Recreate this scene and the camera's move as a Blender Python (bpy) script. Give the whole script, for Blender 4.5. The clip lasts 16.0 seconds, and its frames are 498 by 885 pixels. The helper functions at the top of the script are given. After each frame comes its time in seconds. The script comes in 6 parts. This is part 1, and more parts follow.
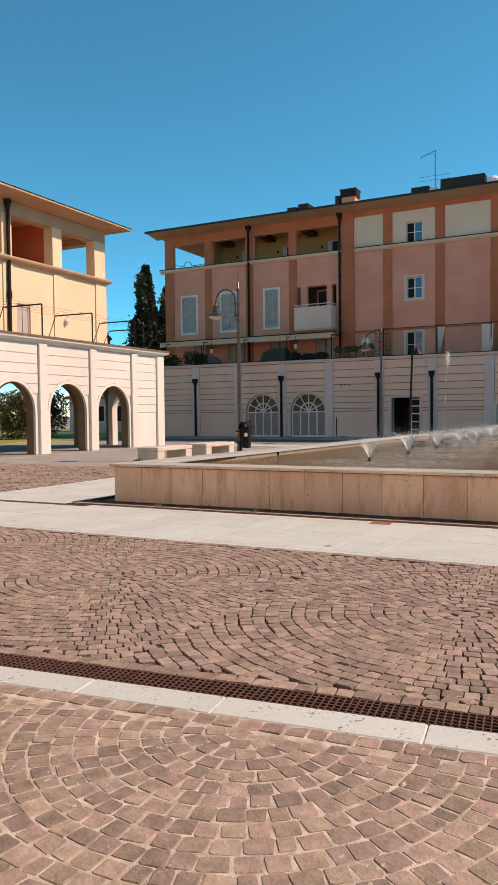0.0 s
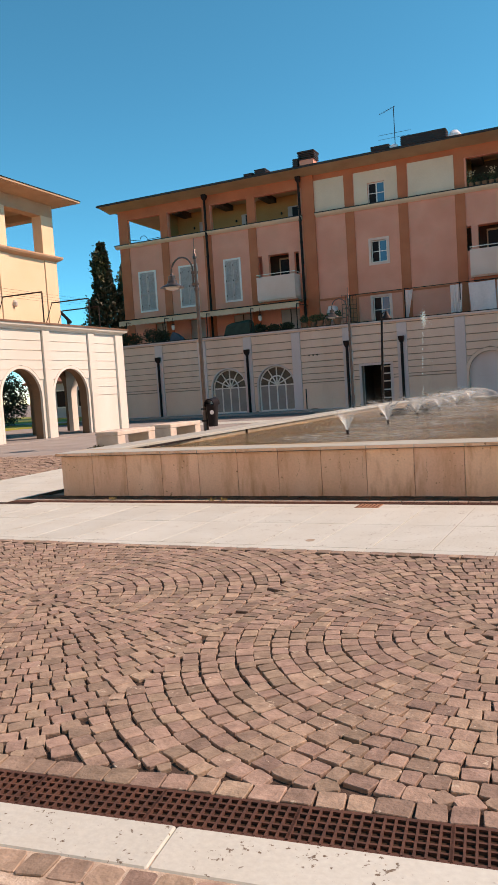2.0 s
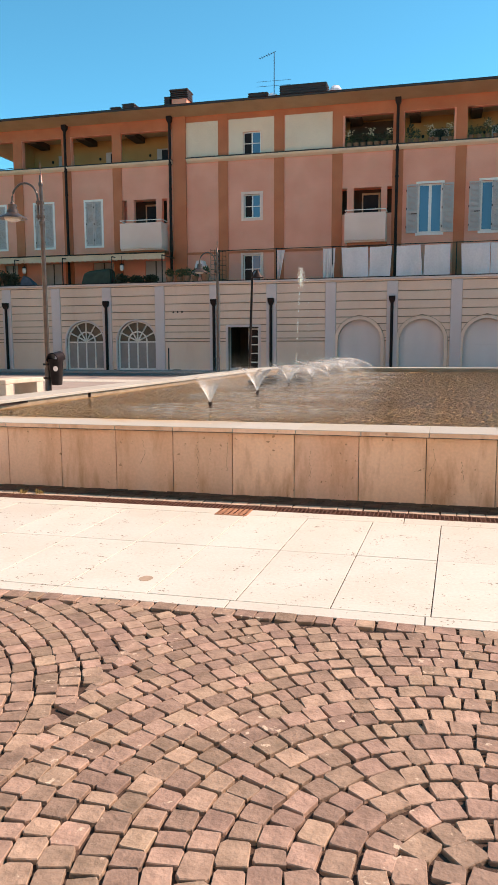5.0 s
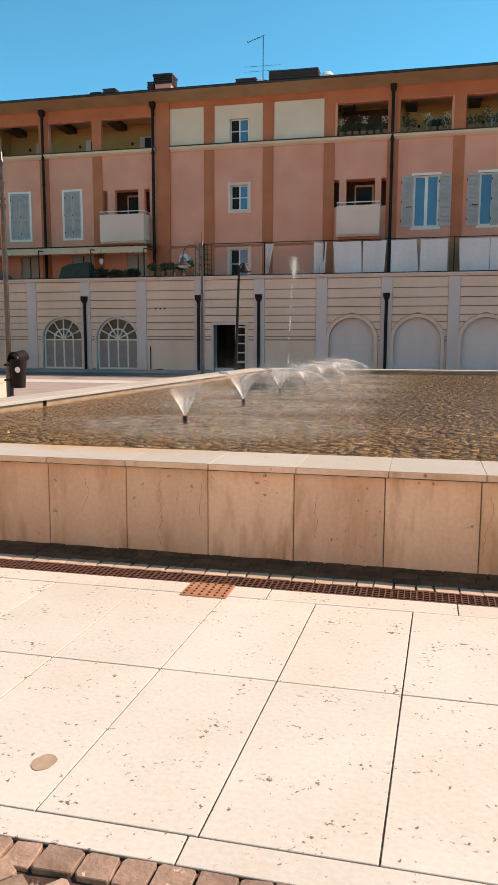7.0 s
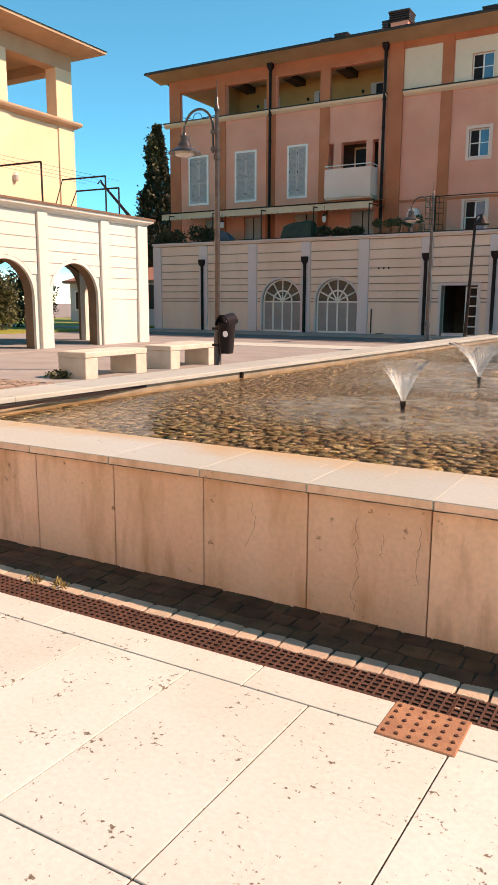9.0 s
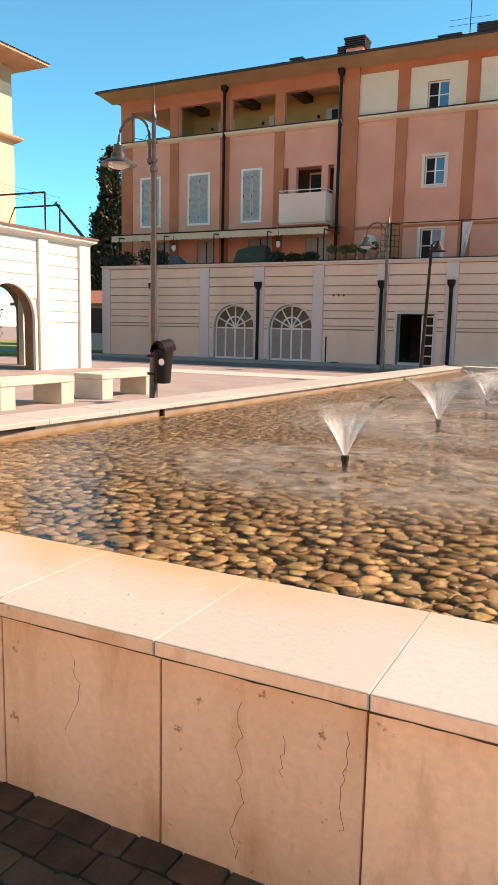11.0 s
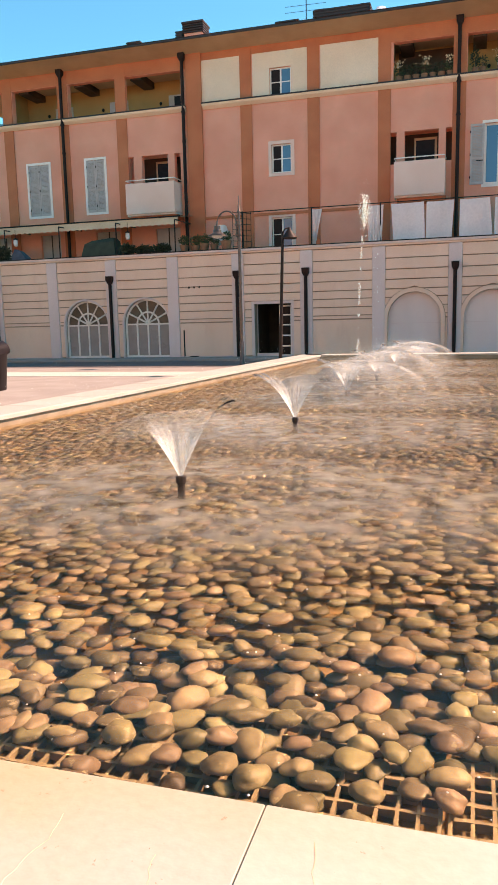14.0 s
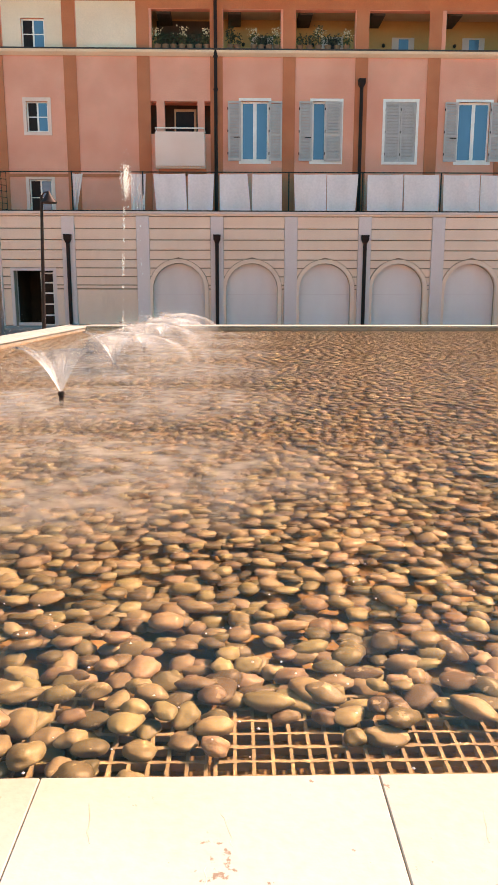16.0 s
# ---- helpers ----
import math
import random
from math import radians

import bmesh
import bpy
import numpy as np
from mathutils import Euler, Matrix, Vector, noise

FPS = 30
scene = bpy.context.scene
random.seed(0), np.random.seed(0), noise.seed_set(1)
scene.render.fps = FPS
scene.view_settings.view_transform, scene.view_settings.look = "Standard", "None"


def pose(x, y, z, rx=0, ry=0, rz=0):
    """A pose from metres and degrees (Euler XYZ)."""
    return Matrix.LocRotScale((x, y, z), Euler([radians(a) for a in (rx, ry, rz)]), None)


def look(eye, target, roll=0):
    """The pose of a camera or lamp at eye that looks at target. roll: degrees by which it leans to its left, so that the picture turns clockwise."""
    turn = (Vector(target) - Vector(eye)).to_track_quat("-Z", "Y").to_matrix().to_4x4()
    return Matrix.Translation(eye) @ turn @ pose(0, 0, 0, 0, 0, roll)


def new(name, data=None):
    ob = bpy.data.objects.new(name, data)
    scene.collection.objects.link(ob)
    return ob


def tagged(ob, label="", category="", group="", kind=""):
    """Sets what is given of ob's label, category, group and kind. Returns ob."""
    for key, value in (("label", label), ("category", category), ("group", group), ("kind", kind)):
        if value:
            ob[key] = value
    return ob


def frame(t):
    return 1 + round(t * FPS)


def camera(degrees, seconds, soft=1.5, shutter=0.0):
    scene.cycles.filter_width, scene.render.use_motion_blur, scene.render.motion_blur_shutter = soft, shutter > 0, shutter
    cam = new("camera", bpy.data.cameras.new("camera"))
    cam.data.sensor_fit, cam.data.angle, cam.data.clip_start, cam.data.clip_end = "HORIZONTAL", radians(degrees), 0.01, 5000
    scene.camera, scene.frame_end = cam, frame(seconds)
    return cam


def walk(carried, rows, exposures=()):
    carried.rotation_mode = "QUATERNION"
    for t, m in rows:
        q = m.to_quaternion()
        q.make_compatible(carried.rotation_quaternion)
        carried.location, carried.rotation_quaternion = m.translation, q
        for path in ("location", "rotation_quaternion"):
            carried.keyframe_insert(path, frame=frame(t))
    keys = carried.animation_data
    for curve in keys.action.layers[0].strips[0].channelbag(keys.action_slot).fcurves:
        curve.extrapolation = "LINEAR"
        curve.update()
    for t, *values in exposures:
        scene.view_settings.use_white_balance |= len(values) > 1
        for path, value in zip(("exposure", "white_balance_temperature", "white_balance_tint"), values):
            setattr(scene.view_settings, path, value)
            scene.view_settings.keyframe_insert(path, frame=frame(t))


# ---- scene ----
cam = camera(37.2, 16.0, soft=0.8)
PATH = [
    (0, (3.46, -0.658, 1.47), (2.552, 1.122, 1.393), -0.6),
    (0.5, (3.332, -0.347, 1.459), (2.393, 1.416, 1.361), -1.6),
    (1, (3.229, 0.005, 1.462), (2.289, 1.767, 1.356), -2.2),
    (1.5, (3.037, 0.304, 1.432), (2.132, 2.083, 1.311), -2.8),
    (2, (2.899, 0.664, 1.423), (2.061, 2.475, 1.28), -3.7),
    (2.5, (2.784, 1.056, 1.42), (2.065, 2.916, 1.262), -3.2),
    (3, (2.631, 1.384, 1.424), (2.082, 3.298, 1.237), -2.9),
    (3.5, (2.546, 1.789, 1.434), (1.98, 3.697, 1.23), -3.3),
    (4, (2.377, 2.19, 1.396), (1.799, 4.092, 1.172), -2.1),
    (4.5, (2.288, 2.52, 1.389), (1.738, 4.427, 1.141), -1.4),
    (5, (2.215, 2.914, 1.417), (1.727, 4.836, 1.154), -0.2),
    (5.2, (2.151, 3.128, 1.4), (1.735, 5.066, 1.132), 0.3),
    (7.3, (1.679, 5.083, 1.453), (1.205, 7.007, 1.184), 0.1),
    (7.5, (1.61, 5.255, 1.454), (1.028, 7.146, 1.161), -0.5),
    (8, (1.423, 5.686, 1.448), (0.561, 7.457, 1.102), -0.8),
    (8.2, (1.38, 5.859, 1.455), (0.41, 7.568, 1.087), -0.4),
    (10.3, (0.96, 7.447, 1.461), (0.018, 9.173, 1.091), 2.1),
    (10.5, (0.923, 7.589, 1.466), (0.023, 9.339, 1.109), 2.0),
    (11, (0.844, 7.964, 1.463), (-0.05, 9.728, 1.163), 1.2),
    (11.5, (0.787, 8.233, 1.457), (-0.069, 10.019, 1.182), 0.4),
    (12, (0.695, 8.466, 1.462), (-0.069, 10.293, 1.181), 0.0),
    (12.5, (0.663, 8.696, 1.432), (-0.092, 10.527, 1.155), -0.3),
    (13, (0.708, 8.919, 1.445), (-0.049, 10.75, 1.171), -1.1),
    (13.5, (0.693, 9.007, 1.433), (-0.001, 10.86, 1.145), -1.5),
    (14, (0.698, 8.993, 1.448), (0.127, 10.883, 1.133), -1.3),
    (14.5, (0.684, 9.002, 1.445), (0.288, 10.933, 1.104), -0.6),
    (15, (0.689, 8.995, 1.444), (0.44, 10.947, 1.082), -0.3),
    (15.5, (0.706, 8.965, 1.461), (0.608, 10.925, 1.077), 0.0),
    (16, (0.724, 8.932, 1.479), (0.761, 10.892, 1.079), 0.1),
]
EXPOSURES = [(0, 0.57, 9300, 40), (2, 0.66, 9600, 42), (3.5, 1.00, 9800, 43), (5, 1.12, 10000, 43), (8, 0.94, 10300, 42), (10.5, 1.32, 10900, 48), (12, 1.26, 10900, 48), (13, 1.33, 10900, 48), (14.5, 1.62, 11400, 51), (16, 1.74, 11600, 52)]
walk(cam, [(t, look(eye, target, roll)) for t, eye, target, roll in PATH], EXPOSURES)


# ---- light ----
SUN = Vector((0.92, 0.50, 1.0)).normalized()
world = bpy.data.worlds.new("sky")
scene.world = world
world.use_nodes = True
wn = world.node_tree.nodes
sky = wn.new("ShaderNodeTexSky")
sky.sky_type, sky.sun_disc = "NISHITA", False
sky.sun_elevation = math.asin(SUN.z)
sky.sun_rotation = math.atan2(SUN.x, SUN.y)
sky.air_density, sky.dust_density, sky.ozone_density = 0.55, 0.0, 1.5
wn["Background"].inputs["Strength"].default_value = 0.168
tone = wn.new("ShaderNodeHueSaturation")
tone.inputs["Saturation"].default_value, tone.inputs["Hue"].default_value = 2.3, 0.472
world.node_tree.links.new(sky.outputs[0], tone.inputs["Color"])
world.node_tree.links.new(tone.outputs[0], wn["Background"].inputs["Color"])
sun = new("sun", bpy.data.lights.new("sun", "SUN"))
sun.data.energy, sun.data.angle, sun.data.color = 3.2, radians(0.6), (1.0, 0.975, 0.915)
sun.matrix_world = look((0, 0, 60), (-SUN.x, -SUN.y, 60 - SUN.z))


# ---- mesh helpers ----
class Geo:
    """Collects vertices and faces of one mesh."""

    def __init__(self):
        self.v, self.f = [], []

    def add(self, verts, faces):
        n = len(self.v)
        self.v += [tuple(p) for p in verts]
        self.f += [tuple(n + i for i in f) for f in faces]
        return self

    def box(self, x0, x1, y0, y1, z0, z1):
        v = [(x, y, z) for z in (z0, z1) for y in (y0, y1) for x in (x0, x1)]
        return self.add(v, [(0, 2, 3, 1), (4, 5, 7, 6), (0, 1, 5, 4), (2, 6, 7, 3), (0, 4, 6, 2), (1, 3, 7, 5)])

    def cbox(self, x0, x1, y0, y1, z0, z1, b=0.01):
        """A box with chamfered upper and side edges."""
        rings = []
        for z, d in ((z0, b), (z0 + b, 0), (z1 - b, 0), (z1, b)):
            c = b
            rings.append([(x0 + d + c, y0 + d, z), (x1 - d - c, y0 + d, z), (x1 - d, y0 + d + c, z), (x1 - d, y1 - d - c, z),
                          (x1 - d - c, y1 - d, z), (x0 + d + c, y1 - d, z), (x0 + d, y1 - d - c, z), (x0 + d, y0 + d + c, z)])
        return self.loft(rings, True)

    def loft(self, rings, caps=True, closed=True):
        k = len(rings[0])
        v = [p for r in rings for p in r]
        f = []
        for i in range(len(rings) - 1):
            for j in range(k if closed else k - 1):
                a, b = i * k + j, i * k + (j + 1) % k
                f.append((a, b, b + k, a + k))
        if caps:
            f.append(tuple(reversed(range(k))))
            f.append(tuple(range(len(v) - k, len(v))))
        return self.add(v, f)

    def lathe(self, x, y, prof, n=16, caps=True):
        """Turns a profile of (radius, height) round the upright through x, y."""
        rings = [[(x + r * math.cos(2 * math.pi * i / n), y + r * math.sin(2 * math.pi * i / n), z) for i in range(n)] for r, z in prof]
        return self.loft(rings, caps)

    def tube(self, pts, r, n=8):
        pts = [Vector(p) for p in pts]
        rings = []
        for i, p in enumerate(pts):
            d = (pts[min(i + 1, len(pts) - 1)] - pts[max(i - 1, 0)]).normalized()
            a = d.cross(Vector((0, 0, 1)) if abs(d.z) < 0.95 else Vector((1, 0, 0))).normalized()
            b = d.cross(a)
            rr = r[i] if isinstance(r, (list, tuple)) else r
            rings.append([p + rr * (math.cos(2 * math.pi * j / n) * a + math.sin(2 * math.pi * j / n) * b) for j in range(n)])
        return self.loft(rings, True)

    def mesh(self, name, mat, smooth=False):
        me = bpy.data.meshes.new(name)
        me.from_pydata(self.v, [], self.f)
        me.validate()
        b = bmesh.new()
        b.from_mesh(me)
        bmesh.ops.recalc_face_normals(b, faces=b.faces)
        b.to_mesh(me)
        b.free()
        me.materials.append(mat)
        if smooth:
            me.shade_smooth()
            me.set_sharp_from_angle(angle=radians(40))
        return me


def part(name, geo, mat, parent=None, label="", smooth=False):
    ob = new(name, geo.mesh(name, mat, smooth))
    ob.parent = parent
    if label:
        ob["label"] = label
    return ob


def fast(name, verts, faces, mat, parent=None, smooth=False):
    """A large mesh whose faces are wound outwards already."""
    me = bpy.data.meshes.new(name)
    me.from_pydata(verts, [], faces)
    me.materials.append(mat)
    if smooth:
        me.shade_smooth()
    ob = new(name, me)
    ob.parent = parent
    return ob


def thing(name, label, category, at=(0, 0, 0), turn=0, group="", kind=""):
    ob = new(name)
    ob.matrix_basis = pose(*at, 0, 0, turn)
    return tagged(ob, label, category, group, kind)


# ---- materials ----
def mat(name, c1, c2=None, scale=3.0, rough=0.75, metal=0.0, bump=0.15, fine=60.0, vary=0.0, islands=False, huev=0.06, streak=0.0, spots=None, spec=0.4, stain=None):
    m = bpy.data.materials.new(name)
    m.use_nodes = True
    t = m.node_tree
    N, L = t.nodes, t.links
    bsdf = N["Principled BSDF"]
    bsdf.inputs["Metallic"].default_value = metal
    bsdf.inputs["Specular IOR Level"].default_value = spec
    geo = N.new("ShaderNodeNewGeometry")
    mp = N.new("ShaderNodeMapping")
    mp.inputs["Scale"].default_value = (1, 1, 0.25 if streak else 1)
    L.new(geo.outputs["Position"], mp.inputs["Vector"])
    n1 = N.new("ShaderNodeTexNoise")
    n1.inputs["Scale"].default_value, n1.inputs["Detail"].default_value = scale, 6
    n2 = N.new("ShaderNodeTexNoise")
    n2.inputs["Scale"].default_value, n2.inputs["Detail"].default_value = fine, 4
    L.new(mp.outputs[0], n1.inputs["Vector"])
    L.new(geo.outputs["Position"], n2.inputs["Vector"])
    mx = N.new("ShaderNodeMix")
    mx.data_type = "RGBA"
    c2 = c2 or tuple(0.75 * c for c in c1)
    mx.inputs["A"].default_value, mx.inputs["B"].default_value = (*c1, 1), (*c2, 1)
    ramp = N.new("ShaderNodeMapRange")
    ramp.inputs["From Min"].default_value, ramp.inputs["From Max"].default_value = 0.32, 0.68
    L.new(n1.outputs["Fac"], ramp.inputs["Value"])
    L.new(ramp.outputs["Result"], mx.inputs["Factor"])
    hsv = N.new("ShaderNodeHueSaturation")
    L.new(mx.outputs["Result"], hsv.inputs["Color"])
    grain = N.new("ShaderNodeMapRange")
    grain.inputs["To Min"].default_value, grain.inputs["To Max"].default_value = 0.86, 1.14
    L.new(n2.outputs["Fac"], grain.inputs["Value"])
    val = grain.outputs["Result"]
    if vary:
        if islands:
            rnd = geo.outputs["Random Per Island"]
        else:
            oi = N.new("ShaderNodeObjectInfo")
            rnd = oi.outputs["Random"]
        rv = N.new("ShaderNodeMapRange")
        rv.inputs["To Min"].default_value, rv.inputs["To Max"].default_value = 1 - vary, 1 + vary
        L.new(rnd, rv.inputs["Value"])
        mu = N.new("ShaderNodeMath")
        mu.operation = "MULTIPLY"
        L.new(rv.outputs["Result"], mu.inputs[0])
        L.new(val, mu.inputs[1])
        val = mu.outputs[0]
        wn_ = N.new("ShaderNodeTexWhiteNoise")
        wn_.noise_dimensions = "1D"
        L.new(rnd, wn_.inputs["W"])
        hv = N.new("ShaderNodeMapRange")
        hv.inputs["To Min"].default_value, hv.inputs["To Max"].default_value = 0.5 - huev * vary, 0.5 + huev * vary
        L.new(wn_.outputs["Value"], hv.inputs["Value"])
        L.new(hv.outputs["Result"], hsv.inputs["Hue"])
    L.new(val, hsv.inputs["Value"])
    col = hsv.outputs["Color"]
    if stain:
        sc, lo, wd, sp = stain
        nl = N.new("ShaderNodeTexNoise")
        nl.inputs["Scale"].default_value, nl.inputs["Detail"].default_value, nl.inputs["Roughness"].default_value = sc, 8, 0.65
        L.new(mp.outputs[0], nl.inputs["Vector"])
        sl = N.new("ShaderNodeMapRange")
        sl.inputs["From Min"].default_value, sl.inputs["From Max"].default_value = lo, lo + wd
        L.new(nl.outputs["Fac"], sl.inputs["Value"])
        ml = N.new("ShaderNodeMix")
        ml.data_type = "RGBA"
        ml.inputs["B"].default_value = (*sp, 1)
        L.new(sl.outputs["Result"], ml.inputs["Factor"])
        L.new(col, ml.inputs["A"])
        col = ml.outputs["Result"]
    if spots:
        sc, amount, sp = spots
        ns = N.new("ShaderNodeTexNoise")
        ns.inputs["Scale"].default_value, ns.inputs["Detail"].default_value = sc, 5
        ns.inputs["Roughness"].default_value = 0.6
        L.new(geo.outputs["Position"], ns.inputs["Vector"])
        sr = N.new("ShaderNodeMapRange")
        sr.inputs["From Min"].default_value, sr.inputs["From Max"].default_value = amount, amount + 0.05
        nc = N.new("ShaderNodeTexNoise")
        nc.inputs["Scale"].default_value, nc.inputs["Detail"].default_value = sc / 7, 2
        L.new(geo.outputs["Position"], nc.inputs["Vector"])
        cl = N.new("ShaderNodeMath")
        cl.operation, cl.inputs[1].default_value = "MULTIPLY_ADD", 0.45
        L.new(nc.outputs["Fac"], cl.inputs[0])
        L.new(ns.outputs["Fac"], cl.inputs[2])
        of = N.new("ShaderNodeMath")
        of.operation, of.inputs[1].default_value = "SUBTRACT", 0.225
        L.new(cl.outputs[0], of.inputs[0])
        L.new(of.outputs[0], sr.inputs["Value"])
        ms = N.new("ShaderNodeMix")
        ms.data_type = "RGBA"
        ms.inputs["B"].default_value = (*sp, 1)
        L.new(sr.outputs["Result"], ms.inputs["Factor"])
        L.new(col, ms.inputs["A"])
        col = ms.outputs["Result"]
    L.new(col, bsdf.inputs["Base Color"])
    rr = N.new("ShaderNodeMapRange")
    rr.inputs["To Min"].default_value, rr.inputs["To Max"].default_value = max(rough - 0.12, 0.02), min(rough + 0.12, 1)
    L.new(n1.outputs["Fac"], rr.inputs["Value"])
    L.new(rr.outputs["Result"], bsdf.inputs["Roughness"])
    if bump:
        bp = N.new("ShaderNodeBump")
        bp.inputs["Strength"].default_value, bp.inputs["Distance"].default_value = bump, 0.01
        L.new(n2.outputs["Fac"], bp.inputs["Height"])
        L.new(bp.outputs[0], bsdf.inputs["Normal"])
    return m


PINK = mat("pink_plaster", (0.94, 0.35, 0.235), (0.86, 0.29, 0.188), 0.7, 0.85, bump=0.2, fine=25, stain=(0.9, 0.52, 0.25, (0.83, 0.32, 0.21)))
# pale warm colour of the unseen bounce walls behind the view
PINKW = mat("bounce_wall_plaster", (0.90, 0.70, 0.50), (0.84, 0.63, 0.44), 0.7, 0.85, bump=0.2, fine=25)
TERRA = mat("terracotta_plaster", (0.67, 0.175, 0.078), (0.57, 0.135, 0.06), 0.8, 0.85, bump=0.2, fine=25)
CREAM = mat("cream_plaster", (0.85, 0.61, 0.45), (0.79, 0.545, 0.39), 0.7, 0.85, bump=0.15, fine=25)
PODIUM = mat("beige_render", (0.89, 0.595, 0.455), (0.82, 0.525, 0.39), 0.6, 0.85, bump=0.2, fine=30, streak=1, stain=(1.1, 0.56, 0.2, (0.73, 0.45, 0.335)))
PILAST = mat("grey_render", (0.74, 0.585, 0.545), (0.67, 0.51, 0.47), 0.8, 0.85, bump=0.2, fine=30, streak=1)
ARCHIN = mat("pale_grey_render", (0.78, 0.645, 0.60), (0.70, 0.565, 0.52), 1.0, 0.8, bump=0.15, fine=30, streak=1)
ARCADE = mat("ivory_render", (0.69, 0.675, 0.605), (0.63, 0.60, 0.52), 0.6, 0.85, bump=0.2, fine=30, streak=1)
YELLOW = mat("yellow_plaster", (0.82, 0.625, 0.42), (0.78, 0.57, 0.36), 0.6, 0.85, bump=0.2, fine=25)
OCHRE = mat("ochre_plaster", (0.52, 0.27, 0.10), (0.45, 0.225, 0.08), 0.8, 0.85, bump=0.2, fine=25)
BALC = mat("pale_pink_plaster", (0.86, 0.58, 0.48), (0.80, 0.51, 0.41), 0.8, 0.85, bump=0.15, fine=25)
# tan plaster darkened so that its colour carries the arcade's inner shade
ARCIN = mat("shade_tan_plaster", (0.25, 0.145, 0.08), (0.19, 0.11, 0.062), 0.8, 0.85, bump=0.2, fine=30)
COPING = mat("brown_coping", (0.22, 0.12, 0.075), (0.16, 0.085, 0.055), 2, 0.6, bump=0.1)
DAMP = mat("damp_stone", (0.33, 0.265, 0.185), (0.22, 0.17, 0.11), 4, 0.6, bump=0.2, fine=40)
SOFFIT = mat("soffit_paint", (0.56, 0.36, 0.225), (0.49, 0.305, 0.185), 1.2, 0.8, bump=0.1)
ROOF = mat("dark_roof_sheet", (0.03, 0.018, 0.016), (0.045, 0.026, 0.022), 2, 0.6, bump=0.2)
PIPE = mat("dark_copper_pipe", (0.032, 0.013, 0.010), (0.02, 0.009, 0.008), 4, 0.6, bump=0.1, spec=0.15)
TRIMW = mat("white_paint", (0.82, 0.75, 0.68), (0.76, 0.68, 0.60), 3, 0.6, bump=0.1)
SHUTTER = mat("grey_shutter_paint", (0.50, 0.43, 0.39), (0.44, 0.37, 0.33), 3, 0.55, bump=0.1)
# near-black fill; interiors get their shade from this colour
DARK = mat("dark_shade_fill", (0.085, 0.042, 0.026), (0.06, 0.03, 0.02), 2, 0.8, bump=0.1)
CURTAIN = mat("brown_fan_pane", (0.15, 0.095, 0.06), (0.10, 0.062, 0.04), 2, 0.5, bump=0.1, fine=15)
SHEET = mat("white_canvas", (0.80, 0.655, 0.615), (0.71, 0.57, 0.53), 1.2, 0.9, bump=0.2, fine=12, streak=1)
AWNING = mat("cream_canvas", (0.66, 0.52, 0.36), (0.58, 0.44, 0.30), 1.5, 0.9, bump=0.2, fine=20)
IRON = mat("dark_iron", (0.02, 0.014, 0.012), (0.032, 0.02, 0.016), 8, 0.55, metal=0.2, bump=0.1, spec=0.2)
POLE = mat("brown_lamp_paint", (0.14, 0.105, 0.09), (0.09, 0.068, 0.058), 6, 0.32, metal=0.6, bump=0.08)
LAMPGL = mat("frosted_lamp_glass", (0.62, 0.58, 0.52), (0.55, 0.5, 0.44), 5, 0.25, bump=0.05)
BLACK = mat("black_plastic", (0.010, 0.007, 0.008), (0.016, 0.012, 0.013), 5, 0.45, bump=0.05, spec=0.12)
STICKER = mat("white_sticker", (0.75, 0.74, 0.74), (0.7, 0.68, 0.68), 10, 0.5, bump=0)
STONE = mat("travertine", (0.505, 0.545, 0.49), (0.46, 0.485, 0.425), 1.8, 0.6, bump=0.12, fine=45, vary=0.05, spots=(44, 0.645, (0.14, 0.105, 0.07)), stain=(1.3, 0.60, 0.2, (0.44, 0.43, 0.355)))
CAPST = mat("travertine_cap", (0.40, 0.42, 0.372), (0.38, 0.385, 0.32), 1.1, 0.55, bump=0.12, fine=45, vary=0.05, spots=(46, 0.695, (0.22, 0.17, 0.12)), stain=(1.6, 0.63, 0.16, (0.41, 0.325, 0.195)))
PANEL = mat("weathered_stone_panel", (0.87, 0.585, 0.43), (0.78, 0.475, 0.32), 2.6, 0.65, bump=0.25, fine=40, vary=0.08, streak=1, spots=(22, 0.68, (0.36, 0.19, 0.11)), stain=(5.5, 0.50, 0.2, (0.60, 0.325, 0.19)))
BENCH = mat("bench_stone", (0.64, 0.56, 0.46), (0.54, 0.45, 0.36), 3, 0.7, bump=0.2, fine=40)
SETT = mat("porphyry_sett", (0.352, 0.252, 0.187), (0.222, 0.157, 0.115), 14, 0.7, bump=0.6, fine=55, vary=0.27, huev=0.045, spots=(24, 0.67, (0.50, 0.42, 0.32)))
SETTS = mat("porphyry_setts", (0.352, 0.252, 0.187), (0.222, 0.157, 0.115), 14, 0.7, bump=0.6, fine=55, vary=0.27, huev=0.045, islands=True, spots=(24, 0.67, (0.50, 0.42, 0.32)))
SAND = mat("pale_sand_joint", (0.60, 0.50, 0.39), (0.30, 0.22, 0.165), 11, 0.95, bump=0.5, fine=120)
# sett brown darkened to stand for the basin wall's shadow
SHADESETT = mat("dark_damp_sett", (0.165, 0.078, 0.048), (0.10, 0.047, 0.03), 9, 0.75, bump=0.5, fine=70, vary=0.22, huev=0.03, spec=0.1)
KERBST = mat("pale_kerb_stone", (0.48, 0.375, 0.28), (0.39, 0.29, 0.21), 9, 0.75, bump=0.4, fine=60, vary=0.12)
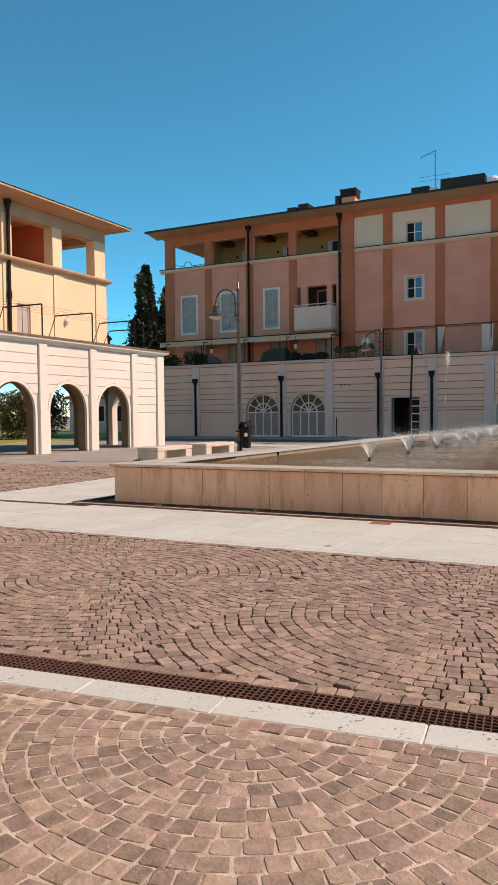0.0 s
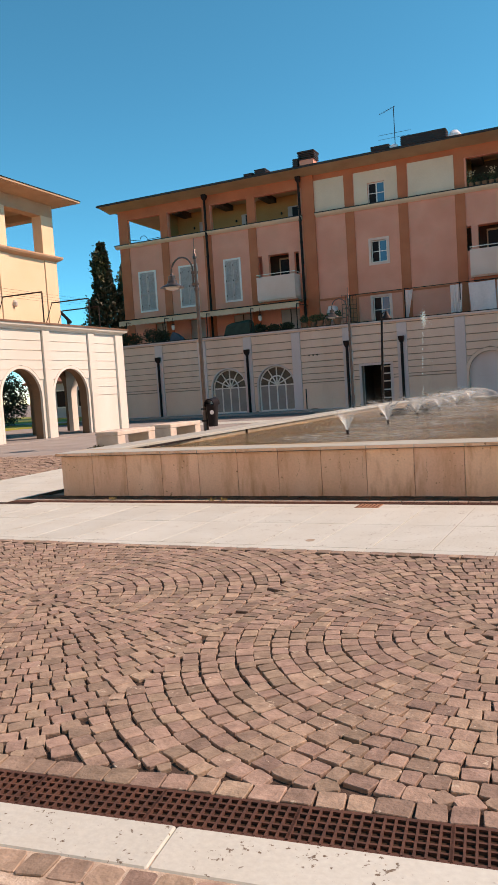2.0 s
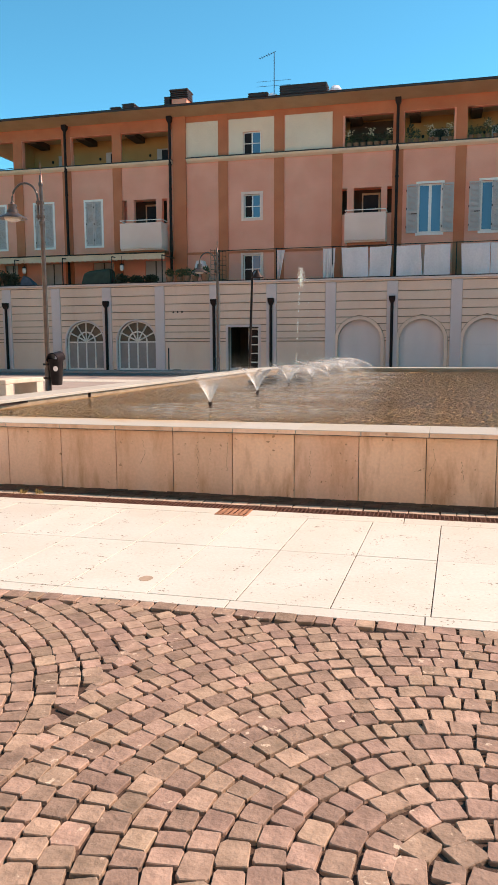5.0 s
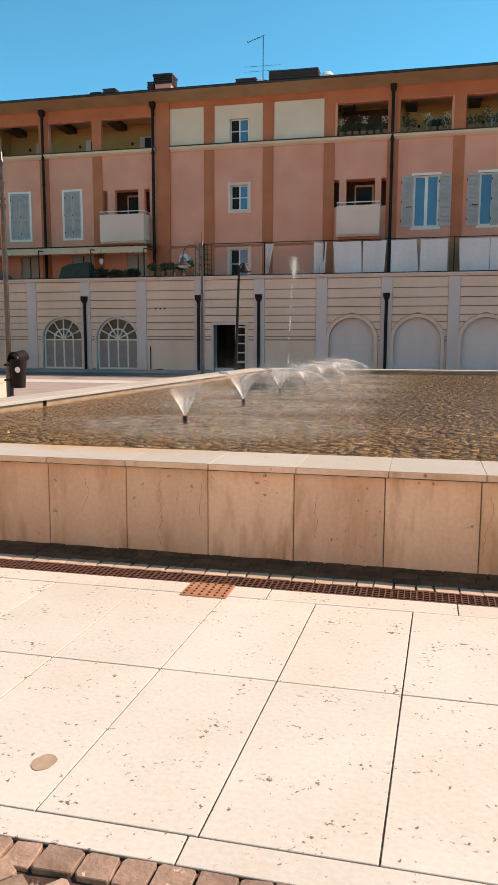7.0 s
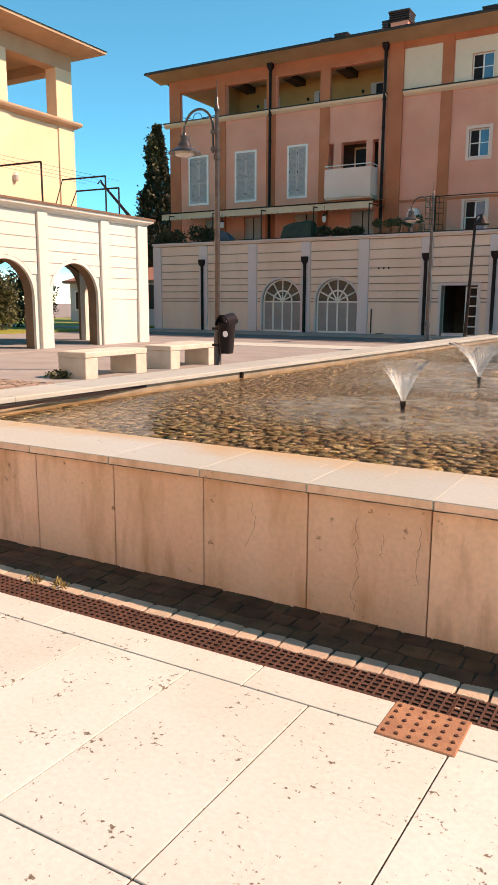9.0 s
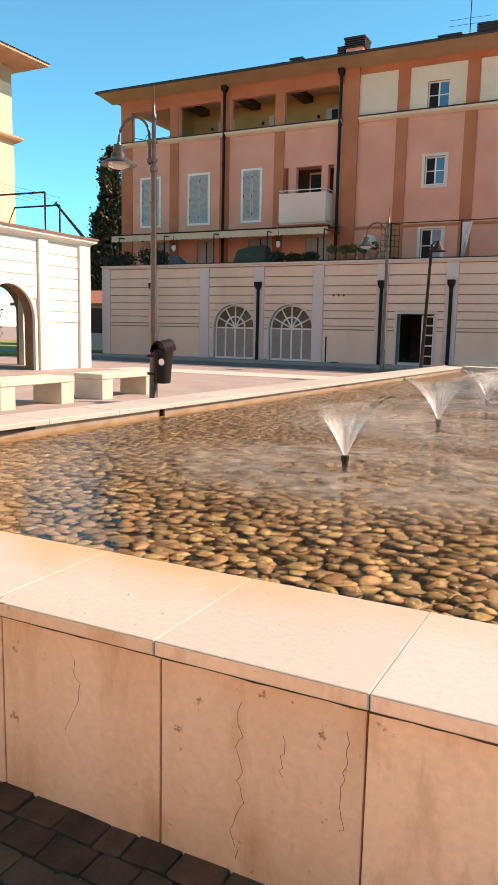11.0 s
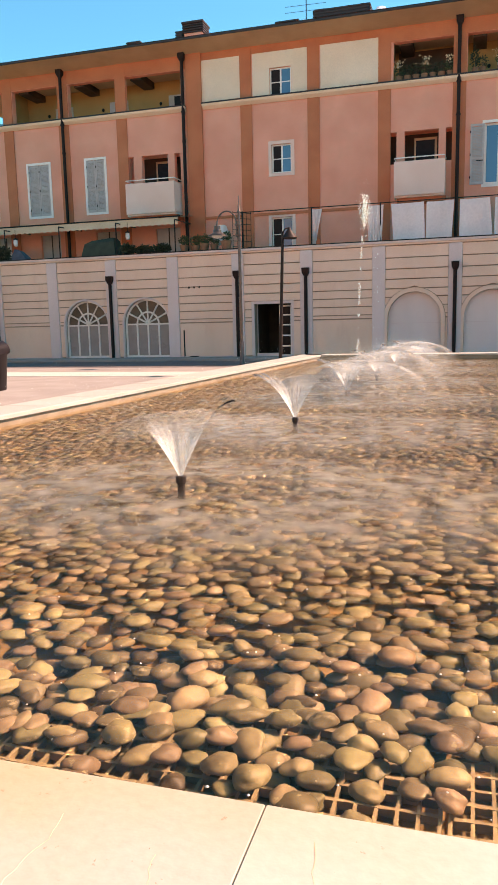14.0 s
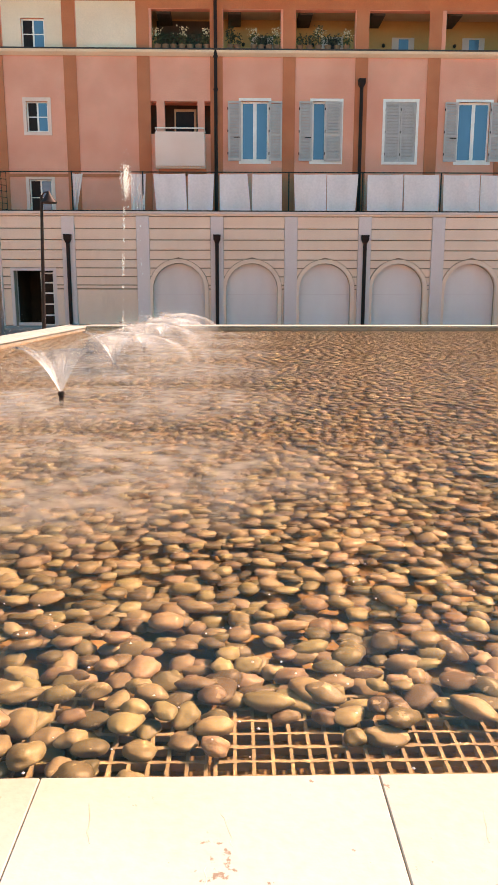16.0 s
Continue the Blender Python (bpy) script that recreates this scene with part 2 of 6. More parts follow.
MORTAR = mat("sandy_joint", (0.075, 0.047, 0.034), (0.032, 0.02, 0.014), 14, 0.95, bump=0.5, fine=120, spots=(9, 0.67, (0.40, 0.31, 0.23)))
GROUND = mat("town_ground", (0.30, 0.24, 0.20), (0.24, 0.19, 0.155), 0.5, 0.9, bump=0.3, fine=30)
ASPHALT = mat("asphalt", (0.15, 0.13, 0.12), (0.11, 0.095, 0.09), 1.5, 0.9, bump=0.3, fine=90)
DRYWEED = mat("dry_weed", (0.34, 0.25, 0.09), (0.20, 0.15, 0.05), 8, 0.8, bump=0)
GREYPAVE = mat("grey_paving", (0.30, 0.28, 0.255), (0.245, 0.222, 0.20), 1.0, 0.85, bump=0.3, fine=50)
# darker render: groove shade between the podium courses is put into the colour
GROOVE = mat("groove_shade_render", (0.42, 0.27, 0.20), (0.34, 0.21, 0.15), 1.5, 0.9, bump=0.2, fine=30)
RUST = mat("rusty_cast_iron", (0.13, 0.055, 0.036), (0.075, 0.035, 0.026), 12, 0.8, metal=0.2, bump=0.3, fine=90)
RUSTLT = mat("rusty_cover", (0.40, 0.20, 0.11), (0.30, 0.14, 0.08), 14, 0.8, metal=0.1, bump=0.4, fine=90)
PEBBLE = mat("river_pebble", (0.18, 0.148, 0.092), (0.108, 0.086, 0.053), 11, 0.5, bump=0.3, fine=40, vary=0.5, huev=0.07, spec=0.3, spots=(30, 0.64, (0.25, 0.215, 0.145)))
PEBBLES = mat("river_pebbles", (0.18, 0.148, 0.092), (0.108, 0.086, 0.053), 11, 0.5, bump=0.3, fine=40, vary=0.5, huev=0.07, islands=True, spec=0.3, spots=(30, 0.64, (0.25, 0.215, 0.145)))
# near-black stands for shade under the grates; also colours the wall cracks
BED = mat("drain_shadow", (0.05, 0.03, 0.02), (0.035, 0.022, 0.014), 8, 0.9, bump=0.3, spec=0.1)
BEDW = mat("basin_floor", (0.26, 0.165, 0.08), (0.16, 0.10, 0.05), 7, 0.9, bump=0.4, spec=0.1)
GRATE = mat("fibreglass_grating", (0.27, 0.21, 0.13), (0.20, 0.15, 0.09), 10, 0.6, bump=0.1)
LEAF = mat("dark_leaf", (0.05, 0.052, 0.022), (0.028, 0.03, 0.014), 6, 0.6, bump=0, vary=0.45, islands=True)
LEAF2 = mat("light_leaf", (0.10, 0.10, 0.035), (0.055, 0.06, 0.022), 6, 0.6, bump=0, vary=0.4, islands=True)
BARK = mat("bark", (0.10, 0.07, 0.05), (0.06, 0.04, 0.03), 8, 0.9, bump=0.4)
POT = mat("terracotta_pot", (0.36, 0.15, 0.08), (0.28, 0.11, 0.06), 8, 0.8, bump=0.1)
FLOWER = mat("pale_flower", (0.70, 0.62, 0.42), (0.6, 0.45, 0.3), 8, 0.7, bump=0)
GRASS = mat("lawn", (0.27, 0.27, 0.045), (0.18, 0.19, 0.03), 3, 0.9, bump=0.5, fine=60)
GREENT = mat("green_tarpaulin", (0.02, 0.05, 0.03), (0.015, 0.035, 0.022), 4, 0.6, bump=0.2)
BLUET = mat("slate_blue_cloth", (0.10, 0.115, 0.14), (0.07, 0.08, 0.10), 4, 0.8, bump=0.3, fine=14)
SPILL = mat("dried_spill", (0.36, 0.29, 0.215), (0.30, 0.235, 0.17), 30, 0.7, bump=0.05)
FARW = mat("far_white_wall", (0.55, 0.53, 0.52), (0.48, 0.46, 0.45), 0.5, 0.85, bump=0.1)
FARR = mat("far_roof_tile", (0.36, 0.15, 0.10), (0.28, 0.11, 0.07), 3, 0.85, bump=0.3)
DISH = mat("white_metal", (0.75, 0.75, 0.75), (0.68, 0.68, 0.68), 3, 0.35, bump=0)


def rust_edge(m):
    """Orange mineral stain along the water side of the cap, broken up by noise."""
    N, L = m.node_tree.nodes, m.node_tree.links
    base = N["Principled BSDF"].inputs["Base Color"]
    src = base.links[0].from_socket
    geo = N.new("ShaderNodeNewGeometry")
    sep = N.new("ShaderNodeSeparateXYZ")
    L.new(geo.outputs["Position"], sep.inputs[0])
    n = N.new("ShaderNodeTexNoise")
    n.inputs["Scale"].default_value, n.inputs["Detail"].default_value = 2.2, 5
    L.new(geo.outputs["Position"], n.inputs["Vector"])
    shift = N.new("ShaderNodeMath")
    shift.operation, shift.inputs[1].default_value = "MULTIPLY_ADD", 0.45
    L.new(n.outputs["Fac"], shift.inputs[0])
    L.new(sep.outputs["Y"], shift.inputs[2])
    ry = N.new("ShaderNodeMapRange")
    ry.interpolation_type = "SMOOTHSTEP"
    ry.inputs["From Min"].default_value, ry.inputs["From Max"].default_value = 10.02, 10.36
    L.new(shift.outputs[0], ry.inputs["Value"])
    rx = N.new("ShaderNodeMapRange")
    rx.inputs["From Min"].default_value, rx.inputs["From Max"].default_value = 0.75, -0.35
    rx.inputs["To Min"].default_value, rx.inputs["To Max"].default_value = 0.12, 0.8
    L.new(sep.outputs["X"], rx.inputs["Value"])
    end = N.new("ShaderNodeMapRange")
    end.inputs["From Min"].default_value, end.inputs["From Max"].default_value = 10.2, 10.1
    L.new(sep.outputs["Y"], end.inputs["Value"])
    front = N.new("ShaderNodeMath")
    front.operation = "MULTIPLY"
    L.new(ry.outputs["Result"], front.inputs[0])
    L.new(end.outputs["Result"], front.inputs[1])
    both = N.new("ShaderNodeMath")
    both.operation = "MULTIPLY"
    L.new(front.outputs[0], both.inputs[0])
    L.new(rx.outputs["Result"], both.inputs[1])
    mx = N.new("ShaderNodeMix")
    mx.data_type = "RGBA"
    mx.inputs["B"].default_value = (0.46, 0.29, 0.13, 1)
    L.new(both.outputs[0], mx.inputs["Factor"])
    L.new(src, mx.inputs["A"])
    L.new(mx.outputs["Result"], base)


rust_edge(CAPST)


def glass_pane(name, tint, rough=0.03):
    """Dark window glass: an opaque tinted body with a clear glossy coat."""
    m = bpy.data.materials.new(name)
    m.use_nodes = True
    b = m.node_tree.nodes["Principled BSDF"]
    b.inputs["Base Color"].default_value = (*tint, 1)
    b.inputs["Roughness"].default_value = rough
    b.inputs["Specular IOR Level"].default_value = 0.5
    b.inputs["Coat Weight"].default_value = 0.4
    b.inputs["Coat Roughness"].default_value = rough
    return m


# the blue body colour stands in for reflected sky
GLASSB = glass_pane("sky_tinted_glass", (0.03, 0.17, 0.26))
GLASSD = mat("dark_glass", (0.035, 0.018, 0.015), (0.025, 0.014, 0.012), 3, 0.3, bump=0, spec=0.08)
GLASSF = mat("frosted_pane", (0.30, 0.265, 0.25), (0.25, 0.22, 0.205), 2, 0.3, bump=0.02)


def water_material():
    m = bpy.data.materials.new("pool_water")
    m.use_nodes = True
    t = m.node_tree
    N, L = t.nodes, t.links
    out = N["Material Output"]
    N.remove(N["Principled BSDF"])
    geo = N.new("ShaderNodeNewGeometry")
    mp = N.new("ShaderNodeMapping")
    mp.inputs["Scale"].default_value = (0.8, 2.3, 1.0)
    L.new(geo.outputs["Position"], mp.inputs["Vector"])
    a = N.new("ShaderNodeTexNoise")
    a.inputs["Scale"].default_value, a.inputs["Detail"].default_value, a.inputs["Distortion"].default_value = 5.5, 4, 0.6
    b = N.new("ShaderNodeTexNoise")
    b.inputs["Scale"].default_value, b.inputs["Detail"].default_value = 19, 3
    L.new(mp.outputs[0], a.inputs["Vector"])
    L.new(mp.outputs[0], b.inputs["Vector"])
    s = N.new("ShaderNodeMath")
    s.operation = "MULTIPLY_ADD"
    s.inputs[1].default_value = 0.35
    L.new(b.outputs["Fac"], s.inputs[0])
    L.new(a.outputs["Fac"], s.inputs[2])
    bp = N.new("ShaderNodeBump")
    bp.inputs["Strength"].default_value, bp.inputs["Distance"].default_value = 0.2, 0.03
    sep = N.new("ShaderNodeSeparateXYZ")
    L.new(geo.outputs["Position"], sep.inputs[0])
    calm = N.new("ShaderNodeMapRange")
    calm.inputs["From Min"].default_value, calm.inputs["From Max"].default_value = 10.8, 13.2
    calm.inputs["To Min"].default_value, calm.inputs["To Max"].default_value = 0.11, 0.5
    L.new(sep.outputs["Y"], calm.inputs["Value"])
    L.new(calm.outputs["Result"], bp.inputs["Strength"])
    L.new(s.outputs[0], bp.inputs["Height"])
    tr = N.new("ShaderNodeBsdfRefraction")
    tr.inputs["Color"].default_value = (0.96, 0.89, 0.73, 1)
    tr.inputs["Roughness"].default_value, tr.inputs["IOR"].default_value = 0.0, 1.33
    L.new(bp.outputs[0], tr.inputs["Normal"])
    gl = N.new("ShaderNodeBsdfGlossy")
    gl.inputs["Roughness"].default_value = 0.04
    fr = N.new("ShaderNodeFresnel")
    fr.inputs["IOR"].default_value = 1.33
    L.new(bp.outputs[0], gl.inputs["Normal"])
    soft = N.new("ShaderNodeBump")
    soft.inputs["Strength"].default_value, soft.inputs["Distance"].default_value = 0.1, 0.03
    L.new(s.outputs[0], soft.inputs["Height"])
    L.new(soft.outputs[0], fr.inputs["Normal"])
    mx = N.new("ShaderNodeMixShader")
    weak = N.new("ShaderNodeMath")
    weak.operation, weak.inputs[1].default_value = "MULTIPLY", 0.65
    L.new(fr.outputs[0], weak.inputs[0])
    L.new(weak.outputs[0], mx.inputs[0])
    L.new(tr.outputs[0], mx.inputs[1])
    L.new(gl.outputs[0], mx.inputs[2])
    L.new(mx.outputs[0], out.inputs["Surface"])
    return m


def spray_material(name, low, high, scale):
    """White broken water: thin where the noise is low."""
    m = bpy.data.materials.new(name)
    m.use_nodes = True
    t = m.node_tree
    N, L = t.nodes, t.links
    out, bsdf = N["Material Output"], N["Principled BSDF"]
    bsdf.inputs["Base Color"].default_value = (0.72, 0.80, 0.78, 1)
    bsdf.inputs["Roughness"].default_value = 0.4
    tl = N.new("ShaderNodeBsdfTranslucent")
    tl.inputs["Color"].default_value = (0.86, 0.95, 0.93, 1)
    lit = N.new("ShaderNodeMixShader")
    lit.inputs[0].default_value = 0.8
    L.new(bsdf.outputs[0], lit.inputs[1])
    L.new(tl.outputs[0], lit.inputs[2])
    geo = N.new("ShaderNodeNewGeometry")
    mp = N.new("ShaderNodeMapping")
    mp.inputs["Scale"].default_value = (1, 1, 0.35)
    L.new(geo.outputs["Position"], mp.inputs["Vector"])
    n = N.new("ShaderNodeTexNoise")
    n.inputs["Scale"].default_value, n.inputs["Detail"].default_value = scale, 6
    L.new(mp.outputs[0], n.inputs["Vector"])
    r = N.new("ShaderNodeMapRange")
    r.inputs["From Min"].default_value, r.inputs["From Max"].default_value = 0.35, 0.75
    r.inputs["To Min"].default_value, r.inputs["To Max"].default_value = low, high
    L.new(n.outputs["Fac"], r.inputs["Value"])
    tr = N.new("ShaderNodeBsdfTransparent")
    mx = N.new("ShaderNodeMixShader")
    L.new(r.outputs["Result"], mx.inputs[0])
    L.new(tr.outputs[0], mx.inputs[1])
    L.new(lit.outputs[0], mx.inputs[2])
    L.new(mx.outputs[0], out.inputs["Surface"])
    return m


def foam_material(name, low, high, scale, r0, r1, inner=None):
    """Thin drifting spray that fades out away from its nozzle."""
    m = spray_material(name, low, high, scale)
    t = m.node_tree
    N, L = t.nodes, t.links
    mx = next(n for n in N if n.type == "MIX_SHADER" and n.inputs[0].is_linked)
    src = mx.inputs[0].links[0].from_socket
    tc = N.new("ShaderNodeTexCoord")
    ln = N.new("ShaderNodeVectorMath")
    ln.operation = "LENGTH"
    L.new(tc.outputs["Object"], ln.inputs[0])
    fall = N.new("ShaderNodeMapRange")
    fall.interpolation_type = "SMOOTHSTEP"
    fall.inputs["From Min"].default_value, fall.inputs["From Max"].default_value = r0, r1
    fall.inputs["To Min"].default_value, fall.inputs["To Max"].default_value = 1.0, 0.0
    L.new(ln.outputs["Value"], fall.inputs["Value"])
    amount = fall.outputs["Result"]
    if inner:
        rise = N.new("ShaderNodeMapRange")
        rise.interpolation_type = "SMOOTHSTEP"
        rise.inputs["From Min"].default_value, rise.inputs["From Max"].default_value = inner
        L.new(ln.outputs["Value"], rise.inputs["Value"])
        both = N.new("ShaderNodeMath")
        both.operation = "MULTIPLY"
        L.new(rise.outputs["Result"], both.inputs[0])
        L.new(amount, both.inputs[1])
        amount = both.outputs[0]
    mu = N.new("ShaderNodeMath")
    mu.operation = "MULTIPLY"
    L.new(src, mu.inputs[0])
    L.new(amount, mu.inputs[1])
    L.new(mu.outputs[0], mx.inputs[0])
    return m


def strand_material(name, low, high, r0, r1, wide=9.0):
    """A sheet of falling water torn into strands that run out from its nozzle."""
    m = foam_material(name, low, high, 1.0, r0, r1)
    t = m.node_tree
    N, L = t.nodes, t.links
    tex = next(n for n in N if n.type == "TEX_NOISE")
    tc = N.new("ShaderNodeTexCoord")
    flat = N.new("ShaderNodeVectorMath")
    flat.operation, flat.inputs[1].default_value = "MULTIPLY", (1, 1, 0)
    L.new(tc.outputs["Object"], flat.inputs[0])
    unit = N.new("ShaderNodeVectorMath")
    unit.operation = "NORMALIZE"
    L.new(flat.outputs[0], unit.inputs[0])
    big = N.new("ShaderNodeVectorMath")
    big.operation, big.inputs[1].default_value = "MULTIPLY", (wide, wide, 0)
    L.new(unit.outputs[0], big.inputs[0])
    along = N.new("ShaderNodeVectorMath")
    along.operation, along.inputs[1].default_value = "MULTIPLY_ADD", (3.0, 3.0, 7.0)
    L.new(tc.outputs["Object"], along.inputs[0])
    L.new(big.outputs[0], along.inputs[2])
    L.new(along.outputs[0], tex.inputs["Vector"])
    tex.inputs["Scale"].default_value = 1.0
    return m


WATER = water_material()
VEIL = strand_material("spray_veil", 0.22, 0.55, 0.24, 0.52, 16.0)
CORE = strand_material("spray_core", 0.6, 1.0, 0.16, 0.46, 3.0)
FOAM = foam_material("foam", -0.08, 1.1, 5.0, 0.5, 1.7, (0.15, 0.6))
MIST = foam_material("spray_mist", -0.04, 0.42, 3.5, 0.32, 0.76)
THICK = strand_material("spray_cloud", 0.14, 0.5, 0.28, 0.70, 24.0)
CLOUD = foam_material("spray_drift", 0.06, 0.8, 3.0, 0.36, 0.80)
DROP = spray_material("water_drop", 1.0, 1.0, 10)

# ---- ground ----
tagged(part("ground", Geo().add([(-900, -900, -0.06), (900, -900, -0.06), (900, 900, -0.06), (-900, 900, -0.06)], [(0, 1, 2, 3)]), GROUND),
       "dusty brown town ground running to the horizon", "ground", kind="structure")
FRONT = 6.62          # front edge of the pale slab walk
WALL_Y = 9.58         # front face of the basin wall
WATER_Z = 0.525
TURN = 6.3            # degrees by which the near gutter is turned
GUT = Vector((1.5, 2.60, 0))
tu = Vector((math.cos(radians(TURN)), math.sin(radians(TURN)), 0))
tv = Vector((-tu.y, tu.x, 0))


def gutter_v(x, y):
    return (Vector((x, y, 0)) - GUT).dot(tv)


pavement = part("pavement_setts", Geo().box(-60, 40, 0.0, FRONT, -0.055, -0.014).box(-60, -7.35, FRONT, 16.5, -0.055, -0.013), MORTAR)
tagged(pavement, "brown sandy bed of the sett paving", "pavement", kind="structure")


sand = part("pavement_sand", Geo().box(-16, 9, -12, -0.1, -0.05, -0.0015).box(-60, 40, -40, -12, -0.05, -0.006), SAND)
sand.matrix_basis = pose(GUT.x, GUT.y, 0, 0, 0, TURN)
tagged(sand, "pale sand bed of the sett paving below the gutter", "pavement", kind="structure")


def sett(cx, cy, ang, w, d, h, rng):
    """Rings of one rough stone with broken corners: bottom, shoulder and top."""
    ca, sa = math.cos(ang), math.sin(ang)
    j = lambda: rng.uniform(-0.006, 0.006)
    cut = lambda: rng.uniform(0.003, 0.014)
    a, b = w / 2, d / 2
    base = [(-a + cut(), -b + j()), (a - cut(), -b + j()), (a + j(), -b + cut()), (a + j(), b - cut()),
            (a - cut(), b + j()), (-a + cut(), b + j()), (-a + j(), b - cut()), (-a + j(), -b + cut())]
    tx, ty = rng.uniform(-0.03, 0.03), rng.uniform(-0.03, 0.03)
    out = []
    for s, z in ((1.0, -0.03), (0.995, h - 0.003), (0.95, h)):
        out += [(cx + s * (x * ca - y * sa), cy + s * (x * sa + y * ca), z + (tx * x + ty * y if z > -0.02 else 0)) for x, y in base]
    return out


SETT_F = [(8 * r + i, 8 * r + (i + 1) % 8, 8 * r + 8 + (i + 1) % 8, 8 * r + 8 + i) for r in (0, 1) for i in range(8)] + [tuple(range(16, 24))]


def ring_field(centres, x0, x1, y0, y1, inside, reach, rng, pitch=0.097, wide=0.094):
    """Stones laid in rings round the nearest of several centres."""
    for ci, (cx, cy) in enumerate(centres):
        r = 0.05
        while r < reach:
            n = max(3, int(2 * math.pi * r / wide))
            part_ = [rng.uniform(0.76, 1.24) for _ in range(n)]
            turn_ = 2 * math.pi / sum(part_)
            a = rng.random() * 6
            for share in part_:
                wedge = share * turn_
                a += wedge
                m = a - wedge / 2
                rr = r + rng.uniform(-0.005, 0.005)
                x, y = cx + rr * math.cos(m), cy + rr * math.sin(m)
                if not (x0 < x < x1 and y0 < y < y1) or not inside(x, y):
                    continue
                d0 = (x - cx) ** 2 + (y - cy) ** 2
                if any((x - ox) ** 2 + (y - oy) ** 2 < d0 - 1e-6 for k, (ox, oy) in enumerate(centres) if k != ci):
                    continue
                yield x, y, m + math.pi / 2, r * wedge
            r += pitch


def fillers(have, x0, x1, y0, y1, inside, rng):
    """Small stones for the holes left where two fans of rings meet."""
    cells = {}
    for q in have:
        cells.setdefault((int(q[0] // 0.12), int(q[1] // 0.12)), []).append((q[0], q[1]))
    made = []
    y = y0
    while y < y1:
        x = x0
        while x < x1:
            if inside(x, y):
                i, k = int(x // 0.12), int(y // 0.12)
                near_ = [math.hypot(x - p[0], y - p[1]) for u in (-1, 0, 1) for v in (-1, 0, 1) for p in cells.get((i + u, k + v), ())]
                gap = min(near_, default=0.12)
                if gap > 0.070:
                    size = min(0.095, 2 * (gap - 0.042))
                    made.append((x, y, rng.uniform(0, 3), size, size * rng.uniform(0.9, 1.15), rng.uniform(-0.001, 0.002)))
                    cells.setdefault((i, k), []).append((x, y))
            x += 0.022
        y += 0.022
    return made


rng = random.Random(7)
stones = []
near = [(2.43 + 3.2 * i, 4.79 - 0.05 * i) for i in range(-5, 4)]
for x, y, a, w in ring_field(near, -12, 7, 1.5, FRONT - 0.13, lambda x, y: gutter_v(x, y) > 0.385, 3.6, rng):
    stones.append((x, y, a, min(w, 0.14) - 0.009, 0.089, rng.uniform(0.0, 0.004)))
stones += fillers(stones, -8, 5, 2.2, FRONT - 0.16, lambda x, y: gutter_v(x, y) > 0.385, rng)
low = [(1.9 + 3.2 * i, 2.35 + 0.35 * i) for i in range(-4, 3)]
for x, y, a, w in ring_field(low, -8, 7, -2.5, 4, lambda x, y: gutter_v(x, y) < -0.325, 4.6, rng, 0.098, 0.096):
    stones.append((x, y, a, min(w, 0.14) - 0.010, 0.089, rng.uniform(0.0, 0.003)))
stones += fillers(stones, -5, 5, -0.5, 3.4, lambda x, y: gutter_v(x, y) < -0.34, rng)
x = -9.0
while x < 6:
    w = rng.uniform(0.09, 0.13)
    stones.append((x + w / 2, FRONT - 0.055, 0.0, w - 0.008, 0.10, rng.uniform(0.0, 0.006)))
    for v in (0.305, -0.235):
        q = GUT + (x + w / 2) * tu + v * tv
        stones.append((q.x, q.y, radians(TURN), w - 0.008, 0.10, rng.uniform(0.0, 0.006)))
    x += w
far_c = [(-9.5 - 3.2 * i + 1.6 * (k % 2), 7.2 + 2.9 * k) for i in range(-1, 6) for k in range(0, 8)]
far = []
for x, y, a, w in ring_field(far_c, -26, -7.4, FRONT, 16.5, lambda x, y: not (x < -15.6), 2.4, rng, 0.15, 0.15):
    far.append((x, y, a, min(w, 0.17) - 0.02, 0.13, rng.uniform(0.0, 0.008)))

# the stones that are passed most closely are pieces of their own
close = [s for s in stones if 0.6 < s[0] < 2.9 and 2.9 < s[1] < 4.9]
close_set = set(close[:300])
shapes = []
for k in range(8):
    v = sett(0, 0, 0, 0.096, 0.096, 0.004, rng)
    me = bpy.data.meshes.new("paving_stone")
    me.from_pydata(v, [], SETT_F)
    me.materials.append(SETT)
    shapes.append(me)
V, F = [], []
for s in stones:
    if s in close_set:
        continue
    n = len(V)
    V += sett(*s, rng)
    F += [tuple(n + i for i in f) for f in SETT_F]
tagged(fast("paving_stones", V, F, SETTS, pavement), kind="stuff")
V, F = [], []
for s in far:
    n = len(V)
    V += sett(*s, rng)
    F += [tuple(n + i for i in f) for f in SETT_F]
tagged(fast("paving_stones", V, F, SETTS, pavement), kind="stuff")

# pale slab walk before the basin and along its side
walkway = part("pavement_slabs", Geo().box(-7.35, 30, FRONT, 8.98, -0.055, -0.006).box(-7.35, -4.95, 8.98, 31, -0.055, -0.006), MORTAR)
tagged(walkway, "pale travertine slab walk around the basin", "pavement", kind="structure")


def slab(x0, x1, y0, y1, top=0.0, mt=None, parent=None, skew=0.0):
    g = Geo().cbox(x0 + 0.003, x1 - 0.003, y0 + 0.003, y1 - 0.003, -0.05, top + rng.uniform(-0.001, 0.001), 0.002)
    g.v = [(x_ + skew * (y_ - 7.8), y_, z_) for x_, y_, z_ in g.v]
    return part("slab", g, mt or STONE, parent or walkway)


x = -7.29
while x < 9:
    slab(x, x + 0.53, FRONT + 0.13, 7.80, skew=0.03)
    slab(x, x + 0.53, 7.80, 8.79, skew=0.03)
    x += 0.53
x = -7.35
